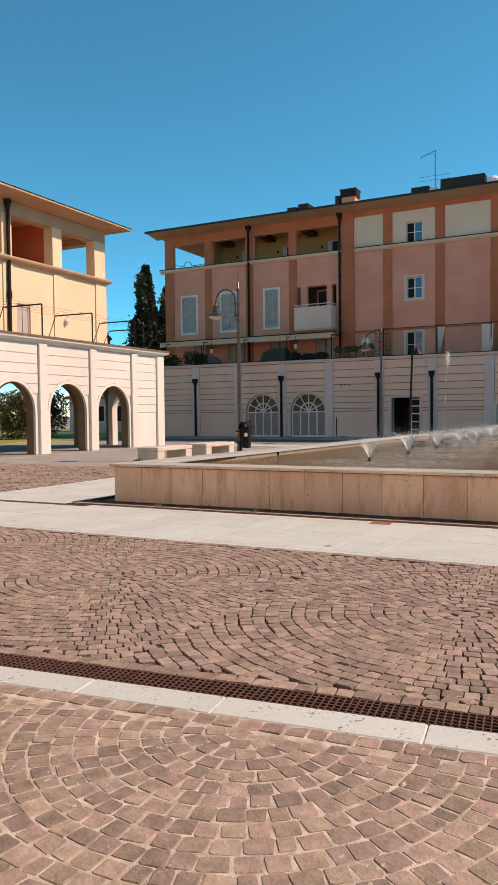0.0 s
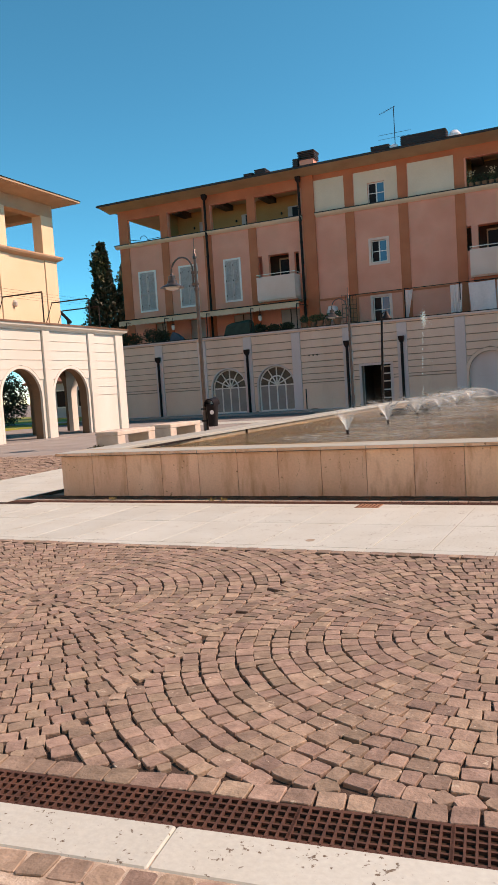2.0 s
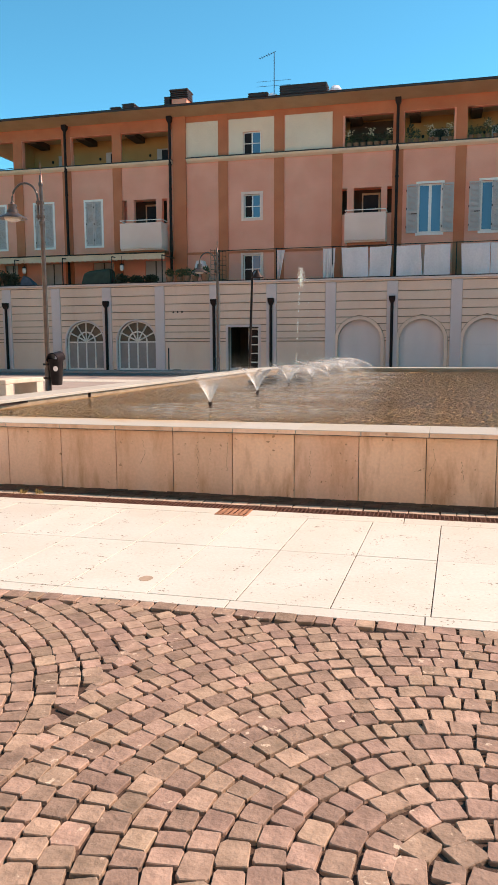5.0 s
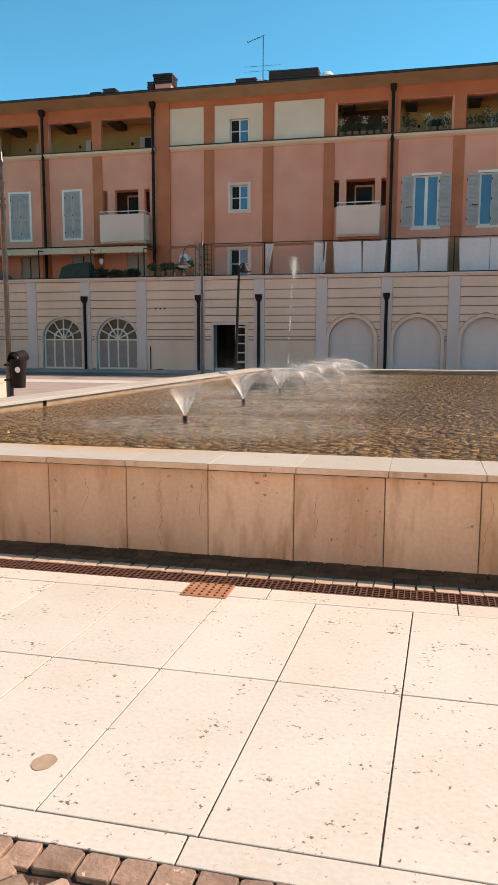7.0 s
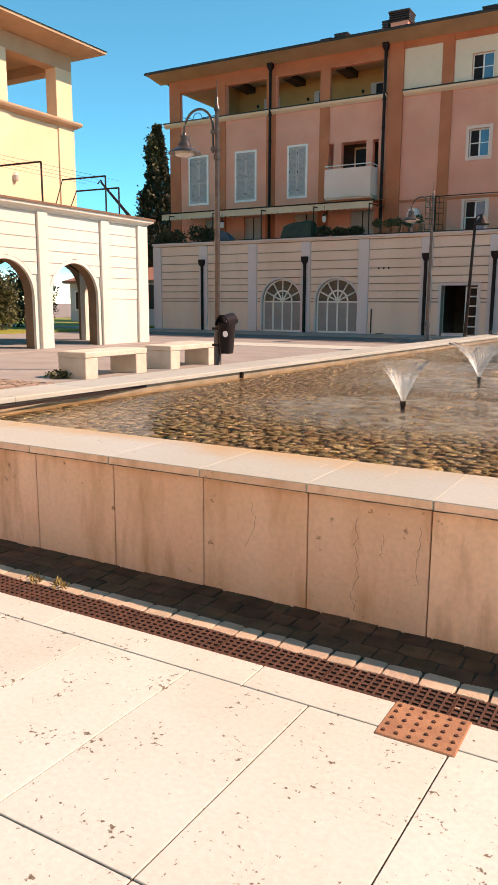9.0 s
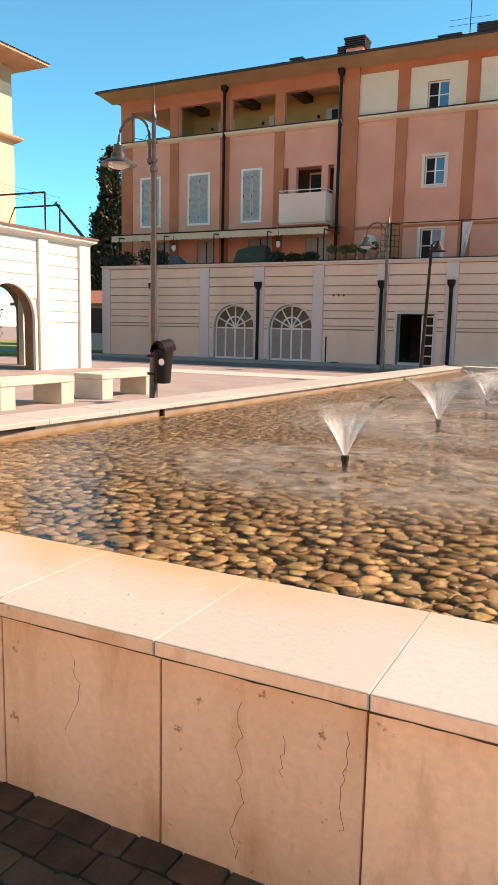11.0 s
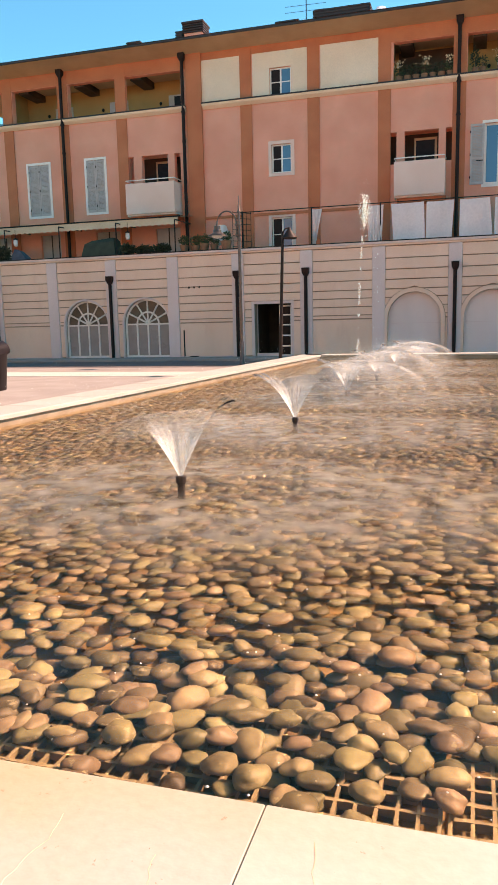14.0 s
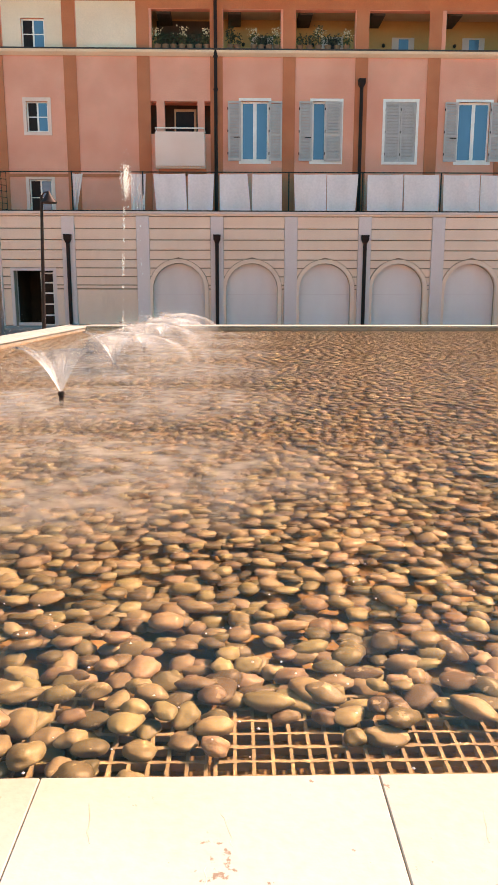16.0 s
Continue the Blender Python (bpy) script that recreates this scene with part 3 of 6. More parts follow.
while x < 9:
    slab(x, x + 1.06, FRONT, FRONT + 0.13)
    slab(x - 0.2, x + 0.86, 8.79, 8.975) if x > -5 else None
    x += 1.06
y = 8.98
while y < 24:
    for k in range(4):
        slab(-7.35 + 0.6 * k, -6.75 + 0.6 * k, y, y + 1.0)
    y += 1.0

# a spilt-drink stain and a trodden spot of gum on the slabs
for name, label, cx, cy, rx, ry in (("stain", "brown dried stain on a pale slab", 0.527, 7.00, 0.042, 0.05), ("gum_spot", "dark trodden gum spot on a pale slab", 0.492, 7.685, 0.010, 0.009)):
    ring_ = [(cx + rx * (1 + 0.22 * noise.noise(Vector((math.cos(a), math.sin(a), 3 * rx)) * 1.7)) * math.cos(a), cy + ry * (1 + 0.22 * noise.noise(Vector((math.cos(a), math.sin(a), 9)) * 1.7)) * math.sin(a)) for a in [2 * math.pi * i / 22 for i in range(22)]]
    part(name, Geo().loft([[(p[0], p[1], z) for p in ring_] for z in (0.0005, 0.0018)]), SPILL, walkway, label)

# channel of shadow-darkened setts, kerb stones and drain at the basin wall's foot
channel = part("pavement_channel", Geo().box(-4.95, 30, 8.975, WALL_Y + 0.1, -0.055, -0.007), MORTAR)
tagged(channel, "sett channel at the basin wall's foot, stones darkened for its shadow", "pavement", kind="structure")
x = -4.9
while x < 6:
    w = rng.uniform(0.10, 0.15)
    g = Geo().add(sett(x + w / 2, 9.195, 0, w - 0.008, 0.105, 0.004, rng), SETT_F)
    part("kerb_stone", g, KERBST, channel)
    x += w
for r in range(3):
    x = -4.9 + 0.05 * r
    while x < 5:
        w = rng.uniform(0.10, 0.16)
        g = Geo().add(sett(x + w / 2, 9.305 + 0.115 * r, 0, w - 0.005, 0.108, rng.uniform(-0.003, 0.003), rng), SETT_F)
        part("paving_stone", g, SHADESETT, channel)
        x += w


def grate_meshes(length, width):
    """Cast grate: the frame, and the lattice that leaves rows of square holes."""
    frame_, lattice = Geo(), Geo()
    nx, ny = int(length / 0.034), 5
    bx, by = length / nx, width / ny
    for i in range(nx + 1):
        edge = i in (0, nx)
        t = 0.011 if edge else 0.008
        (frame_ if edge else lattice).box(i * bx - t / 2, i * bx + t / 2, 0, width, -0.02, 0.002)
    for j in range(ny + 1):
        edge = j in (0, ny)
        t = 0.016 if edge else 0.009
        (frame_ if edge else lattice).box(0, length, j * by - t / 2, j * by + t / 2, -0.02, 0.0)
    return frame_.mesh("frame", RUST), lattice.mesh("lattice", RUST)


def drain_grate(meshes, m, label, group):
    t = thing("drain_grate", label, "drain grate", group=group)
    t.matrix_basis = m
    for me in meshes:
        new(me.name.split(".")[0], me).parent = t


basin_grate = grate_meshes(0.5, 0.165)
# shallow tray; the dark below the grate is put into its colour
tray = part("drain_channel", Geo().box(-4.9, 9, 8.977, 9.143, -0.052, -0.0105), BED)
tagged(tray, "drain channel below the basin wall, coloured near-black for shade", "drain", kind="structure")
for i in range(27):
    drain_grate(basin_grate, pose(-4.9 + 0.502 * i, 8.978, 0), "rusty cast iron drain grate with square holes", "drain grates by the basin")
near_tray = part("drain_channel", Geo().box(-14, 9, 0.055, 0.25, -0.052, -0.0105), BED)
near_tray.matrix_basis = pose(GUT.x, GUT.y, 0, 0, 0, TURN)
tagged(near_tray, "gutter channel across the setts, coloured near-black for shade", "drain", kind="structure")
gutter_grate = grate_meshes(0.5, 0.19)
for i in range(-14, 8):
    drain_grate(gutter_grate, Matrix.Translation(GUT) @ pose(0, 0, 0, 0, 0, TURN) @ pose(0.502 * i, 0.057, 0), "rusty cast iron gutter grate between setts", "gutter grates")
x = -8.0
while x < 5:
    w = rng.uniform(0.75, 1.05)
    ob = part("border_stone", Geo().cbox(x, x + w - 0.003, -0.175, 0.05, -0.05, 0.004, 0.006), STONE)
    ob.matrix_basis = pose(GUT.x, GUT.y, 0, 0, 0, TURN)
    tagged(ob, "worn pale stone border beside the gutter grate", "border stone", "border stones")
    x += w
cover = thing("manhole_cover", "rusty square manhole cover with raised studs", "manhole cover", (0.56, 8.87, 0.0), 0)
part("plate", Geo().cbox(-0.13, 0.15, -0.13, 0.11, -0.02, 0.006, 0.004), RUSTLT, cover)
for i in range(6):
    for j in range(5):
        part("stud", Geo().lathe(-0.105 + 0.046 * i, -0.10 + 0.045 * j, [(0.009, 0.005), (0.007, 0.011)], 6), RUST, cover)
tagged(part("street_kerb", Geo().cbox(-60, 30, 29.2, 31.0, -0.05, 0.012, 0.01), STONE), "pale stone band before the street", "pavement", kind="structure")
tagged(part("pavement_benches", Geo().box(-15.6, -7.36, 16.52, 29.2, -0.055, -0.004), GREYPAVE), "smooth grey paving under the benches", "pavement", kind="structure")
tagged(part("pavement_street", Geo().box(-60, 60, 31.0, 33.6, -0.055, -0.01), GREYPAVE), "grey paved strip before the street", "pavement", kind="structure")
# dark strip of street; its colour also stands for the block's cast shadow
tagged(part("road", Geo().box(-60, 60, 33.6, 38.2, -0.055, -0.02), ASPHALT), "asphalt street before the apartment block, dark also for the block's shadow", "road", kind="structure")
tagged(part("pavement_facade", Geo().cbox(-60, 60, 38.2, 40.2, -0.05, 0.08, 0.02), GREYPAVE), "narrow grey pavement along the block", "pavement", kind="structure")
tagged(part("pavement_arcade", Geo().cbox(-26, -15.6, 5, 31, -0.05, 0.03, 0.012), GREYPAVE), "grey stone pavement under the arcade", "pavement", kind="structure")
tagged(part("lawn", Geo().box(-70, -26.5, -10, 60, -0.055, 0.06), GRASS), "sunlit green lawn behind the arcade", "lawn", kind="structure")
g = Geo().lathe(-11.2, 17.6, [(0.01, 0.004), (1.5, 0.004), (1.55, -0.02)], 28)
tagged(part("pavement_patch", g, GREYPAVE), "round grey patch in the sett paving", "pavement", kind="structure")

# ---- basin ----
basin = thing("fountain_basin", "low rectangular fountain basin faced with stained travertine panels", "fountain")
LX0, LX1 = -4.36, -3.45     # left face at the near and the far corner
FAR_Y, RIGHT = 28.1, 18.0


def left_x(y):
    return LX0 + (LX1 - LX0) * (y - WALL_Y) / (FAR_Y - WALL_Y)


g = Geo()
g.box(LX0 + 0.03, RIGHT, WALL_Y + 0.03, WALL_Y + 0.45, -0.05, 0.596)
g.box(LX1, RIGHT, FAR_Y - 0.5, FAR_Y - 0.03, -0.05, 0.596)
g.box(RIGHT - 0.5, RIGHT, WALL_Y, FAR_Y, -0.05, 0.596)
a, b = (LX0 + 0.03, WALL_Y + 0.03), (LX1 + 0.03, FAR_Y - 0.03)
g.loft([[(a[0], a[1], z), (a[0] + 0.45, a[1], z), (b[0] + 0.45, b[1], z), (b[0], b[1], z)] for z in (-0.05, 0.596)])
part("core_wall", g, DAMP, basin)
part("bed", Geo().box(LX0 + 0.3, RIGHT - 0.3, WALL_Y + 0.3, FAR_Y - 0.3, 0.20, 0.34), BEDW, basin, "dark wet basin floor")
# facing panels; their joints fall at -0.234 + 0.594 k
cuts = [LX0] + [-0.234 + 0.594 * i for i in range(-6, 18)]
for x0, x1 in zip(cuts, cuts[1:]):
    part("panel", Geo().cbox(x0 + 0.003, x1 - 0.003, WALL_Y - 0.001, WALL_Y + 0.028, -0.02, 0.590, 0.003), PANEL, basin)
for i in range(31):
    y0 = WALL_Y + 0.6 * i
    y1 = y0 + 0.594
    g = Geo().loft([[(left_x(y0), y0, z), (left_x(y0) + 0.028, y0, z), (left_x(y1) + 0.028, y1, z), (left_x(y1), y1, z)] for z in (-0.02, 0.597)])
    part("panel", g, PANEL, basin)
# capping slabs
cuts = [LX0 - 0.06, -3.75] + [-0.212 + 0.594 * i for i in range(-5, 22)]
for x0, x1 in zip(cuts, cuts[1:]):
    part("cap_slab", Geo().cbox(x0 + 0.001, x1 - 0.001, WALL_Y - 0.065, WALL_Y + 0.51, 0.601, 0.645, 0.0018), CAPST, basin)
    part("lip", Geo().box(x0 + 0.005, x1 - 0.005, WALL_Y - 0.0668, WALL_Y - 0.063, 0.605, 0.6405), PANEL, basin, "front edge of the cap in the panels' colour")
    part("joint", Geo().loft([[(xx, WALL_Y - 0.0655, 0.5965 + dz), (xx, WALL_Y - 0.0655, 0.602), (xx, WALL_Y - 0.002, 0.602), (xx, WALL_Y - 0.002, 0.5965)] for xx, dz in [(x0 + (x1 - x0) * q / 12, random.uniform(0, 0.004)) for q in range(13)]]), RUST, basin, "dark open joint under the cap")
for i in range(19):
    y0 = WALL_Y + 0.514 + 0.96 * i
    y1 = min(y0 + 0.956, FAR_Y + 0.06)
    c = lambda y, o: (left_x(y) + o, y)
    ring = lambda z, d: [(*c(y0 + d, -0.06 + d), z), (*c(y0 + d, 0.51 - d), z), (*c(y1 - d, 0.51 - d), z), (*c(y1 - d, -0.06 + d), z)]
    part("cap_slab", Geo().loft([ring(0.601, 0), ring(0.639, 0), ring(0.645, 0.006)]), CAPST, basin)
for i in range(22):
    part("cap_slab", Geo().cbox(LX1 + 0.96 * i, LX1 + 0.956 + 0.96 * i, FAR_Y - 0.51, FAR_Y + 0.06, 0.601, 0.645, 0.006), CAPST, basin)
# spout block, and a long thin dark bar under the cap
part("spout", Geo().box(left_x(14.66) + 0.45, left_x(14.66) + 0.52, 14.645, 14.675, 0.50, 0.60).box(left_x(12.0) + 0.49, left_x(12) + 0.52, 10.2, 14.6, 0.565, 0.592), IRON, basin, "small dark overflow spout with a long thin dark bar")
CAPCRACKS = ((0.48, 10.02, 9.93), (0.70, 9.99, 9.92), (0.68, 9.88, 9.82), (1.13, 9.99, 9.92), (1.13, 9.90, 9.85), (0.06, 9.98, 9.80), (0.25, 9.93, 9.86), (-0.3, 9.95, 9.85))
# hairline cracks in the facing
rc = random.Random(3)
for cx, z0, z1 in ((0.02, 0.02, 0.50), (0.14, 0.30, 0.44), (0.31, 0.22, 0.50), (-0.55, 0.25, 0.5), (2.2, 0.1, 0.5), (2.45, 0.2, 0.4), (1.1, 0.15, 0.45)):
    pts, z, xx = [], z1, cx
    while z > z0:
        pts.append((xx, WALL_Y - 0.0012, z))
        z -= rc.uniform(0.004, 0.035)
        xx += rc.choice((-1, 1)) * rc.uniform(0.0, 0.013)
    V = [p for q in pts for p in ((q[0] - 0.0007, q[1], q[2]), (q[0] + 0.0008, q[1], q[2]), (q[0], q[1] + 0.004, q[2]))]
    part("crack", Geo().loft([V[i:i + 3] for i in range(0, len(V), 3)]), BED, basin)

# and in the capping
for cx, ya, yb in CAPCRACKS:
    pts, yy, xx = [], ya, cx
    while yy > yb:
        pts.append((xx, yy))
        yy -= rc.uniform(0.004, 0.02)
        xx += rc.choice((-1, 1)) * rc.uniform(0.0, 0.006)
    V = [p for x_, y_ in pts for p in ((x_ - 0.0006, y_, 0.6455), (x_ + 0.0007, y_, 0.6455), (x_, y_, 0.642))]
    part("crack", Geo().loft([V[i:i + 3] for i in range(0, len(V), 3)]), PANEL, basin)

# water
water = fast("water", [(LX0 + 0.44, WALL_Y + 0.44, WATER_Z), (RIGHT - 0.45, WALL_Y + 0.44, WATER_Z), (RIGHT - 0.45, FAR_Y - 0.45, WATER_Z), (LX1 + 0.44, FAR_Y - 0.45, WATER_Z)], [(0, 1, 2, 3)], WATER)
water.visible_shadow = False
tagged(water, "clear rippled shallow water over brown pebbles", "water", kind="structure")

# pebbles on the bed
ico_v, ico_f = [], []
for sub in (1, 2, 3):
    bmi = bmesh.new()
    bmesh.ops.create_icosphere(bmi, subdivisions=sub, radius=1.0)
    ico_v.append(np.array([v.co[:] for v in bmi.verts]))
    ico_f.append([tuple(v.index for v in f.verts) for f in bmi.faces])
    bmi.free()


def pebble_verts(level, sx, sy, sz, seed):
    """A rounded, slightly lumpy river stone."""
    out = []
    for p in ico_v[level]:
        q = Vector(p)
        k = 1 + 0.30 * noise.noise(q * 1.1 + Vector((seed, 0, 0))) + 0.05 * noise.noise(q * 1.8 + Vector((0, seed, 0)))
        out.append((q.x * sx * k, q.y * sy * k, q.z * sz * k))
    return np.array(out)


pr = random.Random(11)
variants = [[pebble_verts(l, pr.uniform(0.95, 1.3), pr.uniform(0.8, 1.0), pr.uniform(0.42, 0.58), 3.1 * k + 1) for k in range(9)] for l in range(3)]
shared = []
for k in range(9):
    me = bpy.data.meshes.new("pebble")
    me.from_pydata(variants[2][k].tolist(), [], ico_f[2])
    me.materials.append(PEBBLE)
    me.shade_smooth()
    shared.append(me)
bed = tagged(new("pebble_bed"), "layer of brown and grey river pebbles under the water", "pebbles", kind="stuff")
V, F, total, single = [], [], 0, 0
y = 10.27
while y < FAR_Y - 0.6:
    gap = 0.074 if y < 14.5 else (0.11 if y < 19 else 0.16)
    x = left_x(y) + 0.6 + pr.uniform(0, gap)
    x1 = 1.5 + 0.42 * (y - 8.9) + 1.8
    while x < min(x1, RIGHT - 0.7):
        r = gap * pr.uniform(0.42, 0.66) * (1.2 if pr.random() < 0.12 else 1.0)
        px, py = x + pr.uniform(-0.025, 0.025), y + pr.uniform(-0.03, 0.03)
        if py < 10.58 + 0.22 * math.sin(px * 1.7 + 0.5) * math.sin(px * 4.1) and px > 0.72 and pr.random() < 0.86:
            x += gap
            continue
        if py < 10.37 and pr.random() < 0.6:
            x += gap
            continue
        pz = 0.385 + pr.uniform(-0.02, 0.035) + 0.25 * r + (0.065 if py < 10.66 else 0.0)
        az, tl = pr.uniform(0, 6.28), pr.uniform(-0.3, 0.3)
        m = Matrix.Translation((px, py, pz)) @ Euler((tl, pr.uniform(-0.3, 0.3), az)).to_matrix().to_4x4() @ Matrix.Scale(r, 4)
        k = pr.randrange(9)
        if y < 11.55 and -1.2 < px < 2.3 and single < 300:
            ob = new("pebble", shared[k])
            ob.parent = bed
            ob.matrix_basis = m
            single += 1
        else:
            lev = 1 if y < 13.6 else 0
            vv = variants[lev][k] @ np.array(m.to_3x3()).T + np.array(m.translation)
            n = len(V)
            V += vv.tolist()
            F += [tuple(n + i for i in f) for f in ico_f[lev]]
        x += gap * pr.uniform(0.9, 1.12)
    y += gap * 0.86
tagged(fast("pebbles", V, F, PEBBLES, bed, True), kind="stuff")

# flecks of froth that float before the jets
V, F = [], []
for _ in range(150):
    px, py, d = pr.uniform(-1.3, 2.4), 10.12 + 1.6 * pr.random() ** 1.6, pr.uniform(0.0016, 0.0042)
    n = len(V)
    V += [(px + d * math.cos(a) * pr.uniform(0.8, 1.3), py + d * math.sin(a), WATER_Z + 0.0015) for a in [math.pi * k / 3 for k in range(6)]]
    V.append((px, py, WATER_Z + 0.0015 + d))
    F += [(n + k, n + (k + 1) % 6, n + 6) for k in range(6)]
tagged(fast("froth_flecks", V, F, TRIMW), "tiny white froth flecks floating on the water", "froth", kind="stuff")

# grating strips along the inside of the front wall
for row, (y0, y1, z) in enumerate(((10.045, 10.20, 0.455), (10.215, 10.62, 0.44))):
    for i in range(9):
        x0 = -3.4 + 1.02 * i
        g = Geo()
        n = 24
        for j in range(n + 1):
            g.box(x0 + j * 1.0 / n - 0.004, x0 + j * 1.0 / n + 0.004, y0, y1, z - 0.03, z)
        m = max(2, int((y1 - y0) / 0.05))
        for j in range(m + 1):
            yy = y0 + (y1 - y0) * j / m
            t = 0.008 if j in (0, m) else 0.0045
            g.box(x0, x0 + 1.0, yy - t, yy + t, z - 0.03, z + 0.002)
        ob = part("grating_panel", g, GRATE)
        tagged(ob, "yellowish fibreglass grating under water beside pebbles", "grating", "grating panels in the basin")

tagged(part("hose", Geo().tube([(-3.4 + 0.4 * k, 10.207 + 0.004 * math.sin(k * 1.3), 0.462) for k in range(24)], 0.007, 6), GRATE), "thin tan hose lying along the grating", "hose")

# ---- jets ----
jr = random.Random(5)


def jet(y, x, size):
    t = thing("water_jet", "white fan-shaped water jet rising from a dark nozzle", "water jet", (x, y, WATER_Z), 0, "row of water jets")
    part("nozzle", Geo().lathe(0, 0, [(0.021, -0.2), (0.021, 0.06), (0.028, 0.065), (0.028, 0.10), (0.018, 0.105)], 10), IRON, t, "dark metal nozzle", True)
    n = 56
    up, side, grav = 2.75 * size ** 0.5, 1.25 * size ** 0.5, 9.8
    apex = up / grav

    def sheet(kr, kz, last, mt, a0=0, a1=360, label=""):
        """Water thrown out of the nozzle, ring by ring along its fall."""
        rings = []
        for i in range(19):
            tt = last * i / 18
            ring_ = []
            for j in range(n):
                a = radians(a0 + (a1 - a0) * j / (n if a1 - a0 == 360 else n - 1))
                k = 1 + 0.16 * noise.noise(Vector((math.cos(a) * 2.4, math.sin(a) * 2.4, y + kr)))
                kk = 1 + 0.07 * noise.noise(Vector((math.cos(a) * 5, math.sin(a) * 5, y * 3 + kz)))
                r = 0.010 + kr * side * tt * k
                ring_.append((r * math.cos(a) - 0.35 * tt * tt, r * math.sin(a) - 0.1 * tt * tt, max(0.008, 0.10 + up * kz * kk * tt - grav / 2 * tt * tt)))
            rings.append(ring_)
        part("spray", Geo().loft(rings, False, a1 - a0 == 360), mt, t, label, True)

    if y > 14:
        sheet(1.0, 1.0, 0.56, THICK, label="umbrella of thin falling water")
    else:
        sheet(0.85, 1.03, 0.30, VEIL)
    sheet(0.98, 0.99, 0.27, CORE, 140, 236, "bright sunlit side of the fan")
    g = Geo()
    for q in (0.85,):
        g.loft([[(q * 0.85 * math.cos(b_) * math.cos(2 * math.pi * j / 28), q * 0.85 * math.cos(b_) * math.sin(2 * math.pi * j / 28), 0.03 + q * 0.52 * math.sin(b_)) for j in range(28)] for b_ in (0.0, 0.3, 0.6, 0.9, 1.2, 1.5)], False)
    m_ = part("mist", g, MIST if y < 17 else CLOUD, t, "fine drifting mist", True)
    m_.matrix_basis = pose(0.12, 0, 0.0) @ Matrix.Diagonal((1.25, 1.0, 1.0, 1.0))
    for z in (0.03,):
        disc = [[(r * math.cos(2 * math.pi * j / n), r * math.sin(2 * math.pi * j / n), z * (1.75 - r)) for j in range(n)] for r in (0.1, 0.4, 0.7, 1.0, 1.35, 1.68)]
        f_ = part("foam", Geo().loft(disc, False), FOAM, t, "thin white drift of spray on the water", True)
        f_.matrix_basis = pose(0.25, 0.05, 0.0, 0, 0, 30 * z) @ Matrix.Diagonal((1.35, 0.85, 1.0, 1.0))
    V, F = [], []
    for i in range(5200):
        a, sp = jr.uniform(0, 6.283), max(0.2, jr.gauss(0.95, 0.24))
        tt = apex * 2.2 * jr.random() ** 0.7
        k = jr.gauss(1.0, 0.10)
        r = sp * side * tt
        z = 0.10 + up * k * tt - grav / 2 * tt * tt
        d = jr.uniform(0.0006, 0.0017)
        px, py = r * math.cos(a) - 0.5 * tt * tt, r * math.sin(a) - 0.2 * tt * tt
        if z < 0.01:
            z, d = abs(jr.gauss(0, 0.03)), jr.uniform(0.001, 0.003)
            r = jr.gauss(0.78, 0.13)
            px, py = r * math.cos(a) - 0.05, r * math.sin(a)
        m = len(V)
        V += [(px + d, py, z), (px - d, py, z), (px, py + d, z), (px, py - d, z), (px, py, z + 1.5 * d), (px, py, z - 1.5 * d)]
        F += [tuple(m + q for q in f) for f in ((0, 2, 4), (2, 1, 4), (1, 3, 4), (3, 0, 4), (2, 0, 5), (1, 2, 5), (3, 1, 5), (0, 3, 5))]
    tagged(fast("droplets", V, F, DROP, t), kind="stuff")


for i in range(6):
    jet(12.73 + 2.6 * i, -0.83 + 0.045 * i, 1.0 + 0.08 * jr.random())
for i in range(4):
    jet(17.9 + 2.6 * i, 9.6, 1.0)
tall = thing("water_jet", "thin tall broken water jet with a frothy head", "water jet", (-0.72, 18.6, WATER_Z))
V, F = [], []
for i in range(1000):
    s = jr.random() ** 0.8
    if jr.random() < 0.4:
        z, px, py, d = jr.gauss(2.30, 0.10), jr.gauss(0.10, 0.03), jr.gauss(0, 0.025), jr.uniform(0.003, 0.007)
    else:
        z, px, py, d = 2.35 * s, jr.gauss(0.0, 0.009) + 0.09 * s * s, jr.gauss(0, 0.009), jr.uniform(0.002, 0.006)
        if jr.random() < 0.12:
            px += 0.25 * (1 - (s - 0.4) ** 2) * jr.uniform(0.8, 1.1)
        if noise.noise(Vector((0, 0, z * 7))) < -0.02:
            continue
    m = len(V)
    V += [(px + d, py, z), (px - d, py, z), (px, py + d, z), (px, py - d, z), (px, py, z + 1.6 * d), (px, py, z - 1.6 * d)]
    F += [tuple(m + q for q in f) for f in ((0, 2, 4), (2, 1, 4), (1, 3, 4), (3, 0, 4), (2, 0, 5), (1, 2, 5), (3, 1, 5), (0, 3, 5))]
tagged(fast("droplets", V, F, DROP, tall), kind="stuff")

